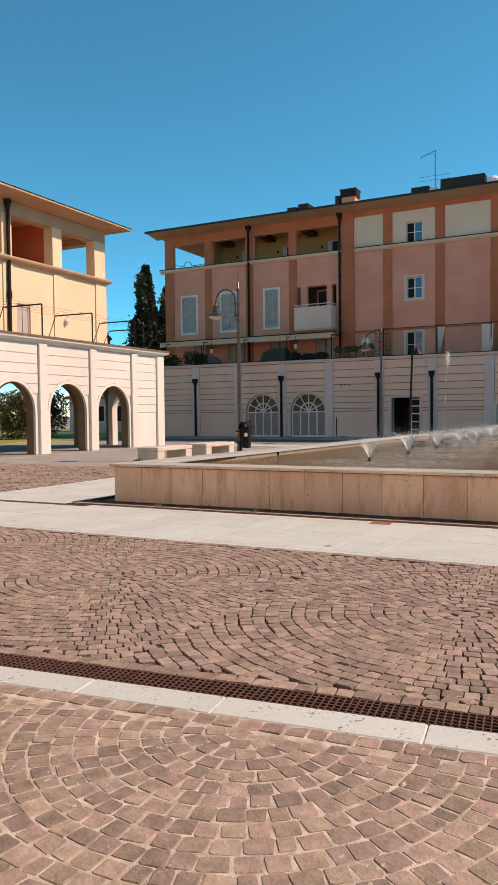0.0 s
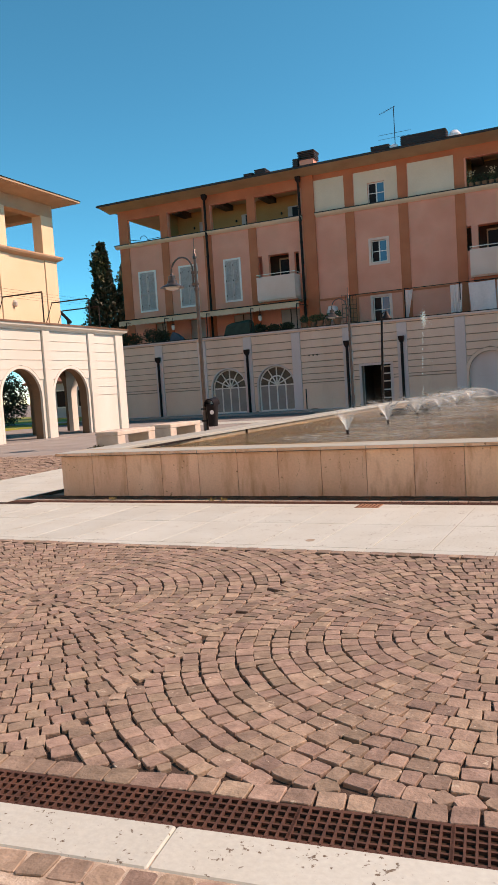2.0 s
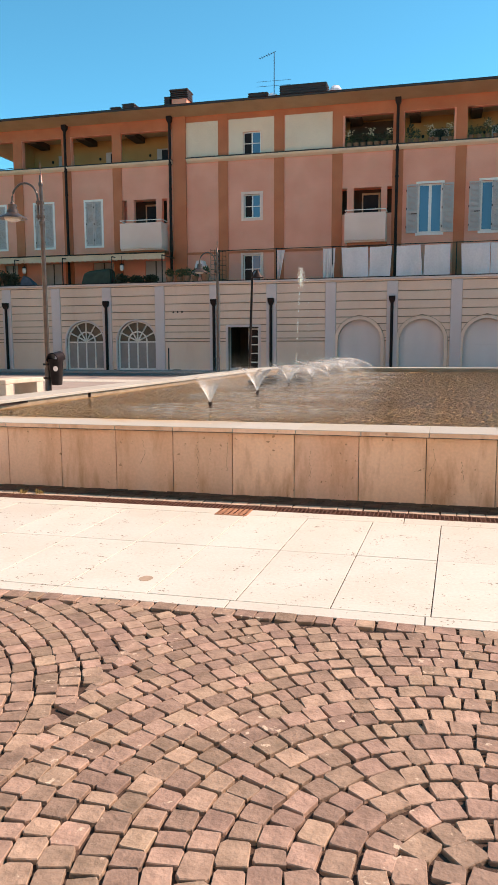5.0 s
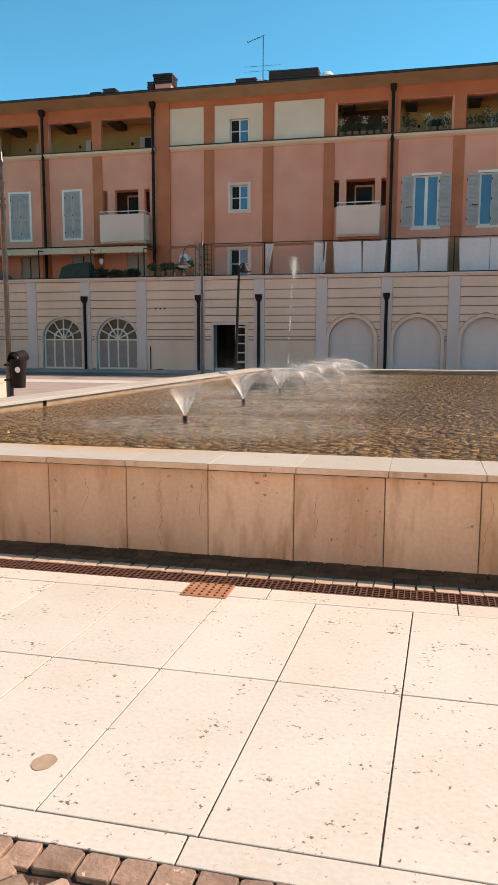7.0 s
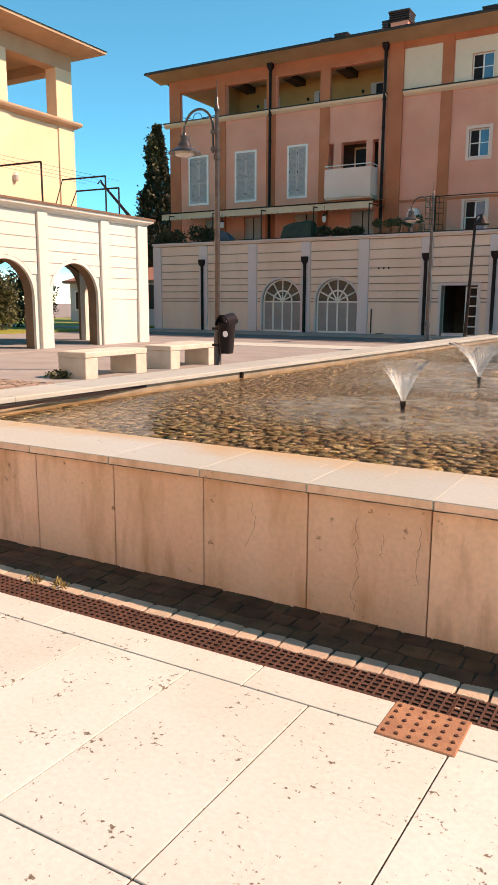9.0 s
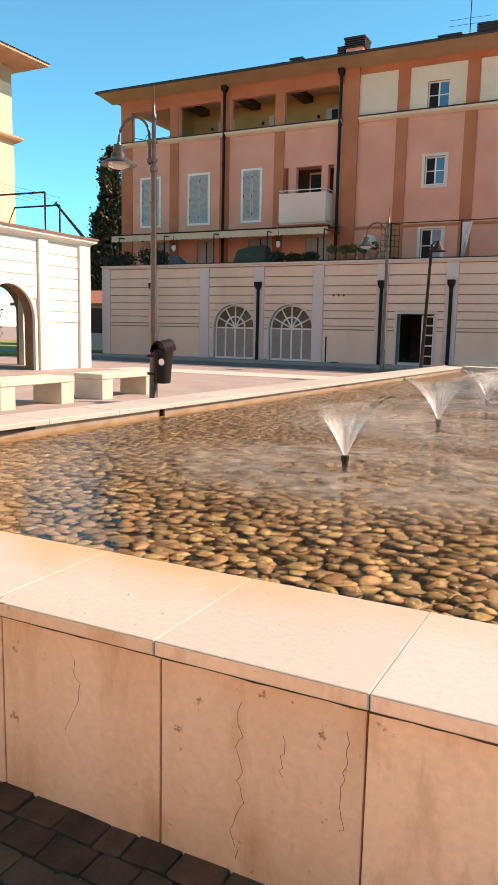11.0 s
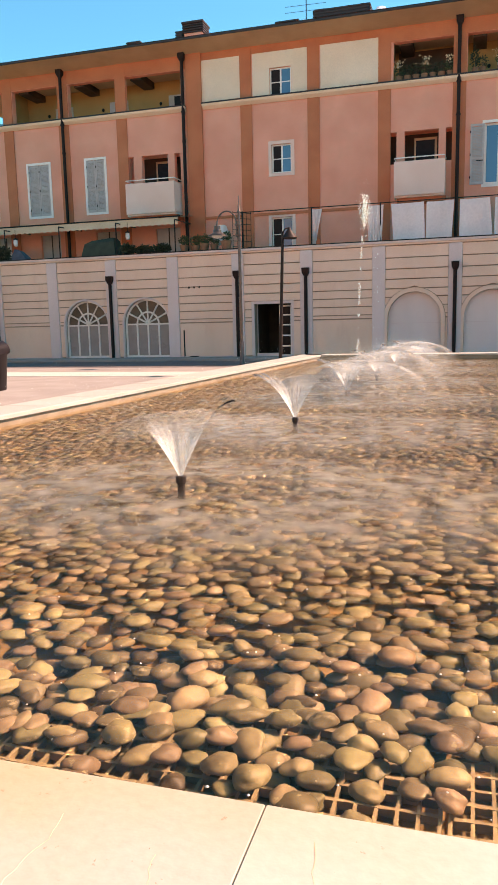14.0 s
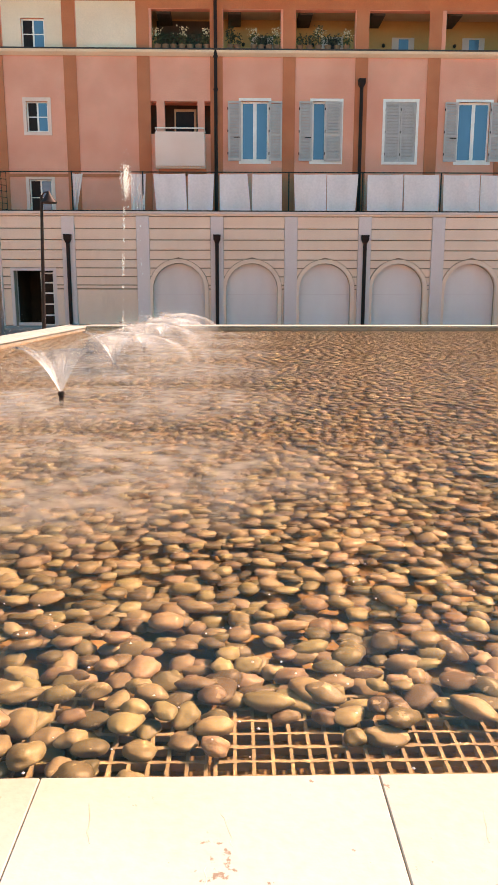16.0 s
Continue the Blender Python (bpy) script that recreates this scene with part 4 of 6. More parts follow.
# ---- buildings ----
def pierced(g, x0, x1, z0, z1, holes, y0, y1):
    """An upright wall between depths y0 and y1 with rectangular holes (x0, x1, z0, z1) through it."""
    xs = sorted({x0, x1, *[h[0] for h in holes], *[h[1] for h in holes]})
    zs = sorted({z0, z1, *[h[2] for h in holes], *[h[3] for h in holes]})
    xs, zs = [x for x in xs if x0 <= x <= x1], [z for z in zs if z0 <= z <= z1]

    def solid(i, k):
        if not (0 <= i < len(xs) - 1 and 0 <= k < len(zs) - 1):
            return False
        cx, cz = (xs[i] + xs[i + 1]) / 2, (zs[k] + zs[k + 1]) / 2
        return not any(h[0] < cx < h[1] and h[2] < cz < h[3] for h in holes)

    for i in range(len(xs) - 1):
        for k in range(len(zs) - 1):
            if not solid(i, k):
                continue
            a, b, c, d = xs[i], xs[i + 1], zs[k], zs[k + 1]
            g.add([(a, y0, c), (b, y0, c), (b, y0, d), (a, y0, d)], [(0, 1, 2, 3)])
            g.add([(a, y1, c), (b, y1, c), (b, y1, d), (a, y1, d)], [(3, 2, 1, 0)])
            for di, dk, q in ((-1, 0, ((a, c), (a, d))), (1, 0, ((b, c), (b, d))), (0, -1, ((a, c), (b, c))), (0, 1, ((a, d), (b, d)))):
                if not solid(i + di, k + dk):
                    (p, r), (s, t) = q
                    g.add([(p, y0, r), (s, y0, t), (s, y1, t), (p, y1, r)], [(0, 1, 2, 3)])
    return g


def arch_wall(g, x0, x1, z0, z1, cx, spring, rad, y0, y1, n=20):
    """A bay of wall with a round-headed opening through it."""
    pts = [(cx - rad * math.cos(math.pi * i / n), spring + rad * math.sin(math.pi * i / n)) for i in range(n + 1)]
    edge = [(cx - rad, z0)] + pts + [(cx + rad, z0)]
    for y, flip in ((y0, False), (y1, True)):
        q = [[(x0, z0), (cx - rad, z0), (cx - rad, z1), (x0, z1)], [(cx + rad, z0), (x1, z0), (x1, z1), (cx + rad, z1)]]
        q += [[a, b, (b[0], z1), (a[0], z1)] for a, b in zip(pts, pts[1:])]
        for f in q:
            g.add([(p[0], y, p[1]) for p in f], [(3, 2, 1, 0) if flip else (0, 1, 2, 3)])
    for a, b in zip(edge, edge[1:]):
        g.add([(a[0], y0, a[1]), (b[0], y0, b[1]), (b[0], y1, b[1]), (a[0], y1, a[1])], [(0, 1, 2, 3)])
    for (ax, az), (bx, bz) in (((x0, z0), (x0, z1)), ((x0, z1), (x1, z1)), ((x1, z1), (x1, z0))):
        g.add([(ax, y0, az), (bx, y0, bz), (bx, y1, bz), (ax, y1, az)], [(3, 2, 1, 0)])
    return g


def arch_band(g, cx, spring, r0, r1, foot, y0, y1, n=22):
    """A raised moulding round an arch and down its sides."""
    path = lambda r: [(cx - r, foot)] + [(cx - r * math.cos(math.pi * i / n), spring + r * math.sin(math.pi * i / n)) for i in range(n + 1)] + [(cx + r, foot)]
    rings = [[(a[0], y0, a[1]), (b[0], y0, b[1]), (b[0], y1, b[1]), (a[0], y1, a[1])] for a, b in zip(path(r0), path(r1))]
    return g.loft(rings)


def course(x0, x1, z0, z1, y0, y1, arch=None):
    """One proud plaster course, cut back round an arch (cx, spring, radius)."""
    zs = [z0 + (z1 - z0) * i / 4 for i in range(5)]

    def lim(z):
        cx, sp, r = arch
        if z <= sp:
            return r
        return math.sqrt(max(r * r - (z - sp) ** 2, 0)) if z - sp < r else 0.0

    if not arch or z0 >= arch[1] + arch[2]:
        return [Geo().box(x0, x1, y0, y1, z0, z1)]
    cx, made = arch[0], []
    for s in (-1, 1):
        ex = x0 if s < 0 else x1
        made.append(Geo().loft([[(ex, y0, z), (cx + s * lim(z), y0, z), (cx + s * lim(z), y1, z), (ex, y1, z)] for z in zs]))
    return made


COURSES = [4.44, 3.96, 3.52, 3.12, 2.74, 2.41, 2.07, 1.73, 1.58]

block = thing("apartment_building", "pink and terracotta apartment block on a beige arcaded podium", "building", (0, 40, 0))
# the podium
PX0, PX1 = -24.15, 24.0
g = Geo()
bays = [(-24.0 + 3 * i, -21.0 + 3 * i) for i in range(16)]
GLAZED, BLIND, DOORBAY = (-18, -15), (-3, 0, 3, 6, 9, 12, 15, 18, 21), -9
for x0, x1 in bays:
    c = (x0 + x1) / 2
    if x0 in GLAZED:
        arch_wall(g, x0, x1, -0.05, 4.5, c + 0.14, 1.58, 1.10, 0.09, 0.45)
    elif x0 in BLIND:
        arch_wall(g, x0, x1, -0.05, 4.5, c - 0.08, 1.55, 1.05, 0.09, 0.35)
    elif x0 == DOORBAY:
        pierced(g, x0, x1, -0.05, 4.5, [(-8.3, -6.68, -0.05, 2.3)], 0.09, 0.45)
    else:
        g.box(x0, x1, 0.04, 0.45, -0.05, 4.5)
g.box(PX0, -24.0, 0.09, 6.0, -0.05, 4.5)
part("podium_wall", g, GROOVE, block, "rendered podium wall behind the courses, darkened for shade in the grooves")
part("podium_backing", pierced(Geo(), -24.0, 24.0, -0.05, 4.45, [(-8.3, -6.68, -0.05, 2.3)], 0.46, 0.6).box(-24, 24, 0.36, 0.455, -0.05, 0.2), ARCHIN, block)
for x0, x1 in bays:
    c = (x0 + x1) / 2
    arch = (c + 0.14, 1.58, 1.16) if x0 in GLAZED else ((c - 0.08, 1.55, 1.24) if x0 in BLIND else None)
    for za, zb in zip(COURSES, COURSES[1:]):
        if x0 == DOORBAY and za < 2.5:
            gs = [Geo().box(x0 + 0.27, -8.42, -0.015, 0.095, zb + 0.022, za - 0.022), Geo().box(-6.56, x1 - 0.27, -0.015, 0.095, zb + 0.022, za - 0.022)]
        else:
            gs = course(x0 + 0.27, x1 - 0.27, zb + 0.02, za - 0.02, -0.03, 0.095, arch)
        for g in gs:
            part("plaster_course", g, PODIUM, block)
    gs = course(x0 + 0.27, x1 - 0.27, 0.12, 1.55, -0.008, 0.095, arch) if x0 != DOORBAY else [Geo().box(x0 + 0.27, -8.42, -0.008, 0.095, 0.12, 1.55), Geo().box(-6.56, x1 - 0.27, -0.008, 0.095, 0.12, 1.55)]
    for g in gs:
        part("plaster_panel", g, PODIUM, block)
    part("plinth", Geo().box(x0 + 0.25, x1 - 0.25, 0.005, 0.10, -0.05, 0.12), PILAST, block) if not arch and x0 != DOORBAY else None
    if x0 in BLIND:
        part("arch_moulding", arch_band(Geo(), c - 0.08, 1.55, 1.06, 1.22, 0.0, -0.07, 0.10), PODIUM, block)
        part("blind_panel", Geo().box(c - 1.2, c + 1.1, 0.20, 0.28, -0.05, 2.7), ARCHIN, block, "pale grey infill of a blind arch")
        part("infill_line", Geo().box(c - 1.13, c + 0.97, 0.19, 0.198, 1.35, 1.37), PILAST, block)
    if x0 in GLAZED:
        part("arch_moulding", arch_band(Geo(), c + 0.14, 1.58, 1.10, 1.17, 0.0, -0.05, 0.10), PILAST, block)
for i in range(17):
    x = -24 + 3 * i
    w = 0.26
    part("pilaster", Geo().cbox(x - w, x + w, -0.075, 0.10, -0.05, 4.44, 0.012), PILAST, block, "pale grey podium pilaster")
g = Geo().cbox(PX0 - 0.08, PX1, -0.10, 3.1, 4.45, 4.53, 0.01)
part("podium_cornice", g, PODIUM, block)
part("podium_coping", Geo().cbox(PX0 - 0.12, PX1, -0.15, 0.35, 4.53, 4.62, 0.012), PILAST, block)
part("coping_edge", Geo().box(PX0 - 0.12, PX1, -0.158, 0.3, 4.622, 4.66), IRON, block, "thin dark metal edge of the terrace")


def downpipe(x, z0, z1, y, r=0.075, brackets=()):
    d = Geo().tube([(x, y, z0), (x, y, z1 - 0.25)], r, 10)
    d.loft([[(x - s, y - s, z), (x + s, y - s, z), (x + s, y + s, z), (x - s, y + s, z)] for s, z in ((0.07, z1 - 0.34), (0.14, z1 - 0.2), (0.15, z1), (0.13, z1))])
    for b in brackets:
        d.lathe(x, y, [(r + 0.02, b - 0.04), (r + 0.03, b), (r + 0.02, b + 0.04)], 10)
    part("downpipe", d, PIPE, block, "dark copper downpipe with a square hopper", True)


for x in (-21, -15, -9, -6, 0, 6, 12, 18):
    downpipe(x, 0.0, 3.72, -0.16)

# glazed arches
for c in (-16.36, -13.36):
    w = part("arched_window", arch_band(Geo(), c, 1.58, 1.02, 1.10, 0.05, 0.16, 0.24), TRIMW, block, "white fan-light window with frosted panes")
    part("transom", Geo().box(c - 1.06, c + 1.06, 0.15, 0.24, 1.53, 1.60), TRIMW, w)
    part("sill", Geo().box(c - 1.06, c + 1.06, 0.10, 0.24, 0.02, 0.17), TRIMW, w)
    for dx in (-0.53, 0, 0.53):
        part("glazing_bar", Geo().box(c + dx - 0.035, c + dx + 0.035, 0.15, 0.235, 0.1, 1.55), TRIMW, w)
    for a in (27, 59, 90, 121, 153):
        d = Vector((math.cos(radians(a)), 0, math.sin(radians(a))))
        part("glazing_bar", Geo().tube([(c + 0.02 * d.x, 0.17, 1.6 + 0.02 * d.z), (c + 1.04 * d.x, 0.17, 1.58 + 1.04 * d.z)], 0.04, 4), TRIMW, w)
    part("tracery", arch_band(Geo(), c, 1.58, 0.49, 0.56, 1.58, 0.15, 0.23), TRIMW, w)
    part("pane", Geo().box(c - 1.05, c + 1.05, 0.20, 0.21, 0.05, 1.57), GLASSF, w, "frosted grey lower pane")
    g = Geo()
    pts = [(c - 1.05 * math.cos(math.pi * i / 20), 1.58 + 1.05 * math.sin(math.pi * i / 20)) for i in range(21)]
    g.loft([[(p[0], y, p[1]) for p in pts] for y in (0.20, 0.21)])
    part("pane", g, CURTAIN, w, "brownish fan-light pane")

# passage door
d = part("passage_door", pierced(Geo(), -8.42, -6.56, -0.05, 2.42, [(-8.3, -6.68, -0.05, 2.3)], 0.0, 0.12), PILAST, block, "open dark passage doorway with a glazed leaf")
# lining coloured near-black to stand for the shade inside
part("passage", Geo().box(-8.6, -6.4, 2.8, 2.9, 0, 2.6).box(-8.5, -8.4, 0.45, 2.9, 0, 2.6).box(-6.55, -6.5, 0.45, 2.9, 0, 2.6).box(-8.5, -6.5, 0.45, 2.9, 2.4, 2.5), DARK, block, "passage lining coloured near-black for its shade")
g = Geo().box(-7.28, -7.21, 0.3, 0.36, 0.05, 2.25).box(-6.78, -6.71, 0.3, 0.36, 0.05, 2.25)
for z in (0.1, 0.5, 0.95, 1.4, 1.82, 2.2):
    g.box(-7.24, -6.75, 0.31, 0.35, z - 0.03, z + 0.03)
part("door_leaf", g, TRIMW, d, "white glazed door leaf standing open")
part("door_glass", Geo().box(-7.24, -6.75, 0.325, 0.335, 0.1, 2.2), GLASSD, d)
part("vent", Geo().lathe(0, 0, [(0.05, 0), (0.05, 0.02)], 8), DARK, block).matrix_basis = pose(-11.25, -0.018, 3.10, 90, 0, 0)
for k in (1, 2):
    v = part("vent", Geo().lathe(0, 0, [(0.05, 0), (0.05, 0.02)], 8), DARK, block)
    v.matrix_basis = pose(-11.25 + 0.24 * k, -0.018, 3.10, 90, 0, 0)
part("gas_pipe", Geo().tube([(-11.55, -0.02, 0.1), (-11.55, -0.02, 1.25)], 0.03, 6).box(-11.3, -10.9, -0.04, 0.02, 0.05, 0.12), IRON, block, "thin dark wall pipe")

# the pink storeys stand back behind the terrace
UP = 3.0
EAVE, CORN = 13.72, 11.45
wins = [(-8.24, -7.26, 11.50, 12.68), (-8.2, -7.28, 8.2, 9.44), (-8.24, -7.26, 4.75, 6.26)]
shut = [(-23.85, -22.72, False), (-20.78, -19.62, False), (-17.55, -16.58, False), (7.24, 8.58, False), (1.01, 2.19, True), (4.09, 5.30, True), (10.40, 11.80, True), (13.5, 14.8, False)]
recess = [(-14.6, -13.26), (-2.29, -0.87)]
slots = [(-15.30, -15.02), (-12.92, -12.62), (-2.91, -2.63), (-0.57, -0.24)]
low_wins = [(-22.9, -21.95), (-20.3, -19.2), (-17.2, -15.9), (-14.0, -12.75)]
holes = list(wins) + [(a, b, 7.05, 9.5) for a, b, _ in shut] + [(a, b, 8.15, 9.47) for a, b in recess + slots] + [(a, b, 4.5, 6.1) for a, b in low_wins]
loggias = [(-24.55, -21.95), (-21.45, -18.85), (-18.35, -15.78), (-15.35, -12.5), (-2.78, -0.2), (0.25, 2.68), (3.30, 5.85), (6.40, 9.08), (9.7, 12.2), (12.8, 15.3), (15.9, 18.4)]
holes += [(a, b, 11.5, 13.08) for a, b in loggias]
g = pierced(Geo(), -25.2, 22, 4.4, 13.8, holes, UP, UP + 0.3)
part("wall", g, PINK, block, "shaded pink plaster wall")
g = Geo().box(-25.2, -24.9, UP + 0.3, UP + 9, 4.4, 11.5).box(-25.2, 22, UP + 8.7, UP + 9, 4.4, 13.8)
g.box(-25.2, 22, UP + 0.3, UP + 3.0, 11.36, 11.48)
part("side_wall", g, PINK, block)
g = Geo().box(-25.1, 22, UP + 0.3, UP + 9, 13.3, 13.8)
part("loggia_ceiling", g, SOFFIT, block)
# loggia back walls; the corner one is open to the side
g = Geo().box(-21.9, 22, UP + 1.9, UP + 2.0, 11.48, 13.3)
for x in (-21.85, -12.1, -3.0, 22):
    g.box(x - 0.1, x + 0.1, UP + 0.3, UP + 2.0, 11.48, 13.3)
part("loggia_wall", g, OCHRE, block, "ochre back wall of the roof loggias")
for a, b in loggias[1:]:
    c = a + (b - a) * 0.70
    p = part("loggia_window", Geo().box(c - 0.5, c + 0.5, UP + 1.86, UP + 1.91, 11.5, 12.62), SHUTTER, block, "grey shuttered loggia window")
    part("pane", Geo().box(c - 0.2, c + 0.24, UP + 1.85, UP + 1.858, 11.55, 12.55), GLASSB if a > 5 else GLASSD, p)
    part("beam", Geo().box(a + 0.2, a + 0.75, UP + 0.3, UP + 1.9, 13.0, 13.3), DARK, block)
    part("wall_lamp", Geo().lathe((a + b) / 2 - 0.35, UP + 1.84, [(0.03, 12.2), (0.07, 12.25), (0.07, 12.32), (0.03, 12.36)], 8), IRON, block)
part("railing", Geo().tube([(-24.6, UP + 0.4, 11.85 + 0.0)] + [(-23.6 + 0.3 * math.cos(math.pi * (1 - i / 8)), UP + 0.4, 11.7 + 0.3 * math.sin(math.pi * i / 8)) for i in range(9)] + [(-22.0, UP + 0.4, 11.75)], 0.02, 5).tube([(-24.6, UP + 0.4, 11.55), (-22, UP + 0.4, 11.55)], 0.015, 5), IRON, block, "thin iron loggia railing")
# pilasters, bands
for i in range(15):
    x = -24.85 + 3.1 * i
    if i == 4:
        part("pilaster", Geo().box(-12.2, -11.45, UP - 0.12, UP + 0.02, 4.5, 13.7), TERRA, block, "wide terracotta pilaster")
        continue
    w = 0.36 if i == 0 else 0.27
    part("pilaster", Geo().box(x - w, x + w, UP - 0.045, UP + 0.02, 4.5, 13.7), TERRA, block, "terracotta plaster pilaster")
part("frieze", Geo().box(-25.21, -12.2, UP - 0.03, UP + 0.02, 13.1, 13.7).box(-11.45, -3.35, UP - 0.03, UP + 0.02, 13.36, 13.7).box(-3.35, 22, UP - 0.03, UP + 0.02, 13.1, 13.7), TERRA, block, "terracotta band under the eave")
part("string_course", Geo().box(-11.45, -3.4, UP - 0.06, UP + 0.02, 6.36, 6.48), TERRA, block)
for a, b in ((-11.45, -9.57), (-9.03, -6.47), (-5.93, -3.37)):
    hs = [wins[0]] if a == -9.03 else []
    part("cream_panel", pierced(Geo(), a, b, 11.5, 13.36, hs, UP - 0.02, UP + 0.01), CREAM, block, "cream plaster panel")
for a, b in ((-25.5, -12.25), (-11.4, 22)):
    part("cornice", Geo().loft([[(a, UP - d, z), (b, UP - d, z), (b, UP + 0.0, z), (a, UP + 0.0, z)] for d, z in ((0.06, 11.24), (0.22, 11.34), (0.26, 11.40), (0.26, 11.44))]), CREAM, block, "cream string cornice")
    part("cornice_cover", Geo().box(a - 0.02, b, UP - 0.29, UP + 0.0, 11.442, 11.495), ROOF, block)
# roof
roof = part("roof", Geo().loft([[(-25.98, UP - 1.35, z), (23, UP - 1.35, z), (23, UP + 9.6, z), (-25.98, UP + 9.6, z)] for z in (13.86, 13.94)]), ROOF, block, "flat-looking dark roof edge")
part("soffit", Geo().loft([[(-25.9, UP - 1.28, 13.855), (23, UP - 1.28, 13.855), (23, UP + 0.1, 13.66), (-25.9, UP + 0.1, 13.66)], [(-25.9, UP - 1.28, 13.86), (23, UP - 1.28, 13.86), (23, UP + 0.1, 13.858), (-25.9, UP + 0.1, 13.858)]]), SOFFIT, roof, "cream boarded eave soffit")
part("pitch", Geo().loft([[(-25.98, UP - 1.3, 13.985), (23, UP - 1.3, 13.985), (23, UP + 9.5, 13.985), (-25.98, UP + 9.5, 13.985)], [(-22, UP + 3.8, 15.0), (20, UP + 3.8, 15.0), (20, UP + 4.2, 15.0), (-22, UP + 4.2, 15.0)]]), FARR, roof)


def chimney(x0, x1, z, base, y=44.0, depth=0.8):
    c = part("chimney", Geo().box(x0 + 0.05, x1 - 0.05, y - 40, y - 40 + depth, 13.9, z - (0.46 if base else 0.0) + 0.0), PINK if base else ROOF, roof, "louvred dark chimney head")
    if base:
        for k in range(4):
            zz = z - 0.45 + 0.105 * k
            part("louvre", Geo().box(x0 - 0.03, x1 + 0.03, y - 40.05, y - 39.95 + depth, zz, zz + 0.05), ROOF, c)
        part("core", Geo().box(x0 + 0.12, x1 - 0.12, y - 39.95, y - 40.05 + depth, z - 0.46, z - 0.05), DARK, c)
        part("chimney_cap", Geo().cbox(x0 - 0.06, x1 + 0.06, y - 40.1, y - 39.9 + depth, z - 0.06, z + 0.04, 0.02), ROOF, c)
    else:
        for k in range(5):
            zz = z - 0.55 + 0.12 * k
            part("louvre", Geo().box(x0, x1, y - 40.03, y - 39.97 + depth, zz, zz + 0.05), ROOF, c)


chimney(-12.65, -11.68, 15.45, True)
chimney(-13.05, -12.68, 15.15, False)
chimney(-15.6, -14.85, 14.98, False)
chimney(-16.35, -15.7, 14.85, False)
chimney(-8.2, -7.1, 14.95, False)
chimney(-6.45, -3.9, 15.2, False)
part("roof_dome", Geo().lathe(-6.85, 4.1, [(0.28, 14.0), (0.30, 14.6), (0.24, 14.8), (0.1, 14.88)], 14), DISH, roof, "white roof vent dome", True)
part("satellite_dish", Geo().lathe(-3.45, 4.1, [(0.10, 14.3), (0.35, 14.5), (0.36, 14.75), (0.2, 14.95), (0.05, 15.0)], 14), DISH, roof, "white satellite dish", True)
g = Geo().tube([(-6.75, 4, 14), (-6.75, 4, 16.95)], 0.022, 6).tube([(-7.6, 4, 16.65), (-6.65, 4, 16.95)], 0.014, 5)
for k in range(6):
    xx = -7.55 + 0.13 * k
    g.tube([(xx, 3.85, 16.67 + 0.04 * k), (xx, 4.15, 16.67 + 0.04 * k)], 0.009, 4)
for z in (15.2, 15.45):
    g.tube([(-7.7, 3.9, z), (-5.9, 4.3, z + 0.12)], 0.009, 4)
part("aerial", g, IRON, roof, "thin television aerial")
for x, z0 in ((-18.62, 4.6), (-12.33, 4.6), (-0.08, 4.6)):
    downpipe(x, z0, 13.72, UP - 0.2, 0.075, (11.2, 9.9))
downpipe(6.15, 4.6, 10.35, UP - 0.2)


def casement(x0, x1, z0, z1, surround, open_left=True):
    """White two-leaf window with panes in two rows."""
    w = part("window", pierced(Geo(), x0, x1, z0, z1, [(x0 + 0.06, (x0 + x1) / 2 - 0.035, z0 + 0.06, z1 - 0.06), ((x0 + x1) / 2 + 0.035, x1 - 0.06, z0 + 0.06, z1 - 0.06)], UP + 0.10, UP + 0.16), TRIMW, block, "white two-leaf casement window")
    part("pane", Geo().box(x0 + 0.05, (x0 + x1) / 2, UP + 0.125, UP + 0.135, z0 + 0.05, z1 - 0.05), GLASSD, w, "dark left pane")
    part("pane", Geo().box((x0 + x1) / 2, x1 - 0.05, UP + 0.125, UP + 0.135, z0 + 0.05, z1 - 0.05), GLASSB, w, "pane tinted blue for the sky's reflection")
    part("glazing_bar", Geo().box(x0 + 0.05, x1 - 0.05, UP + 0.105, UP + 0.155, (z0 + z1) / 2 - 0.02, (z0 + z1) / 2 + 0.02), TRIMW, w)
    if surround:
        s = 0.14
        part("surround", pierced(Geo(), x0 - s, x1 + s, z0 - s, z1 + s, [(x0, x1, z0, z1)], UP - 0.03, UP + 0.05), BALC, w, "pale plaster window surround")


casement(*wins[0], False)
casement(*wins[1], True)
casement(*wins[2], True)


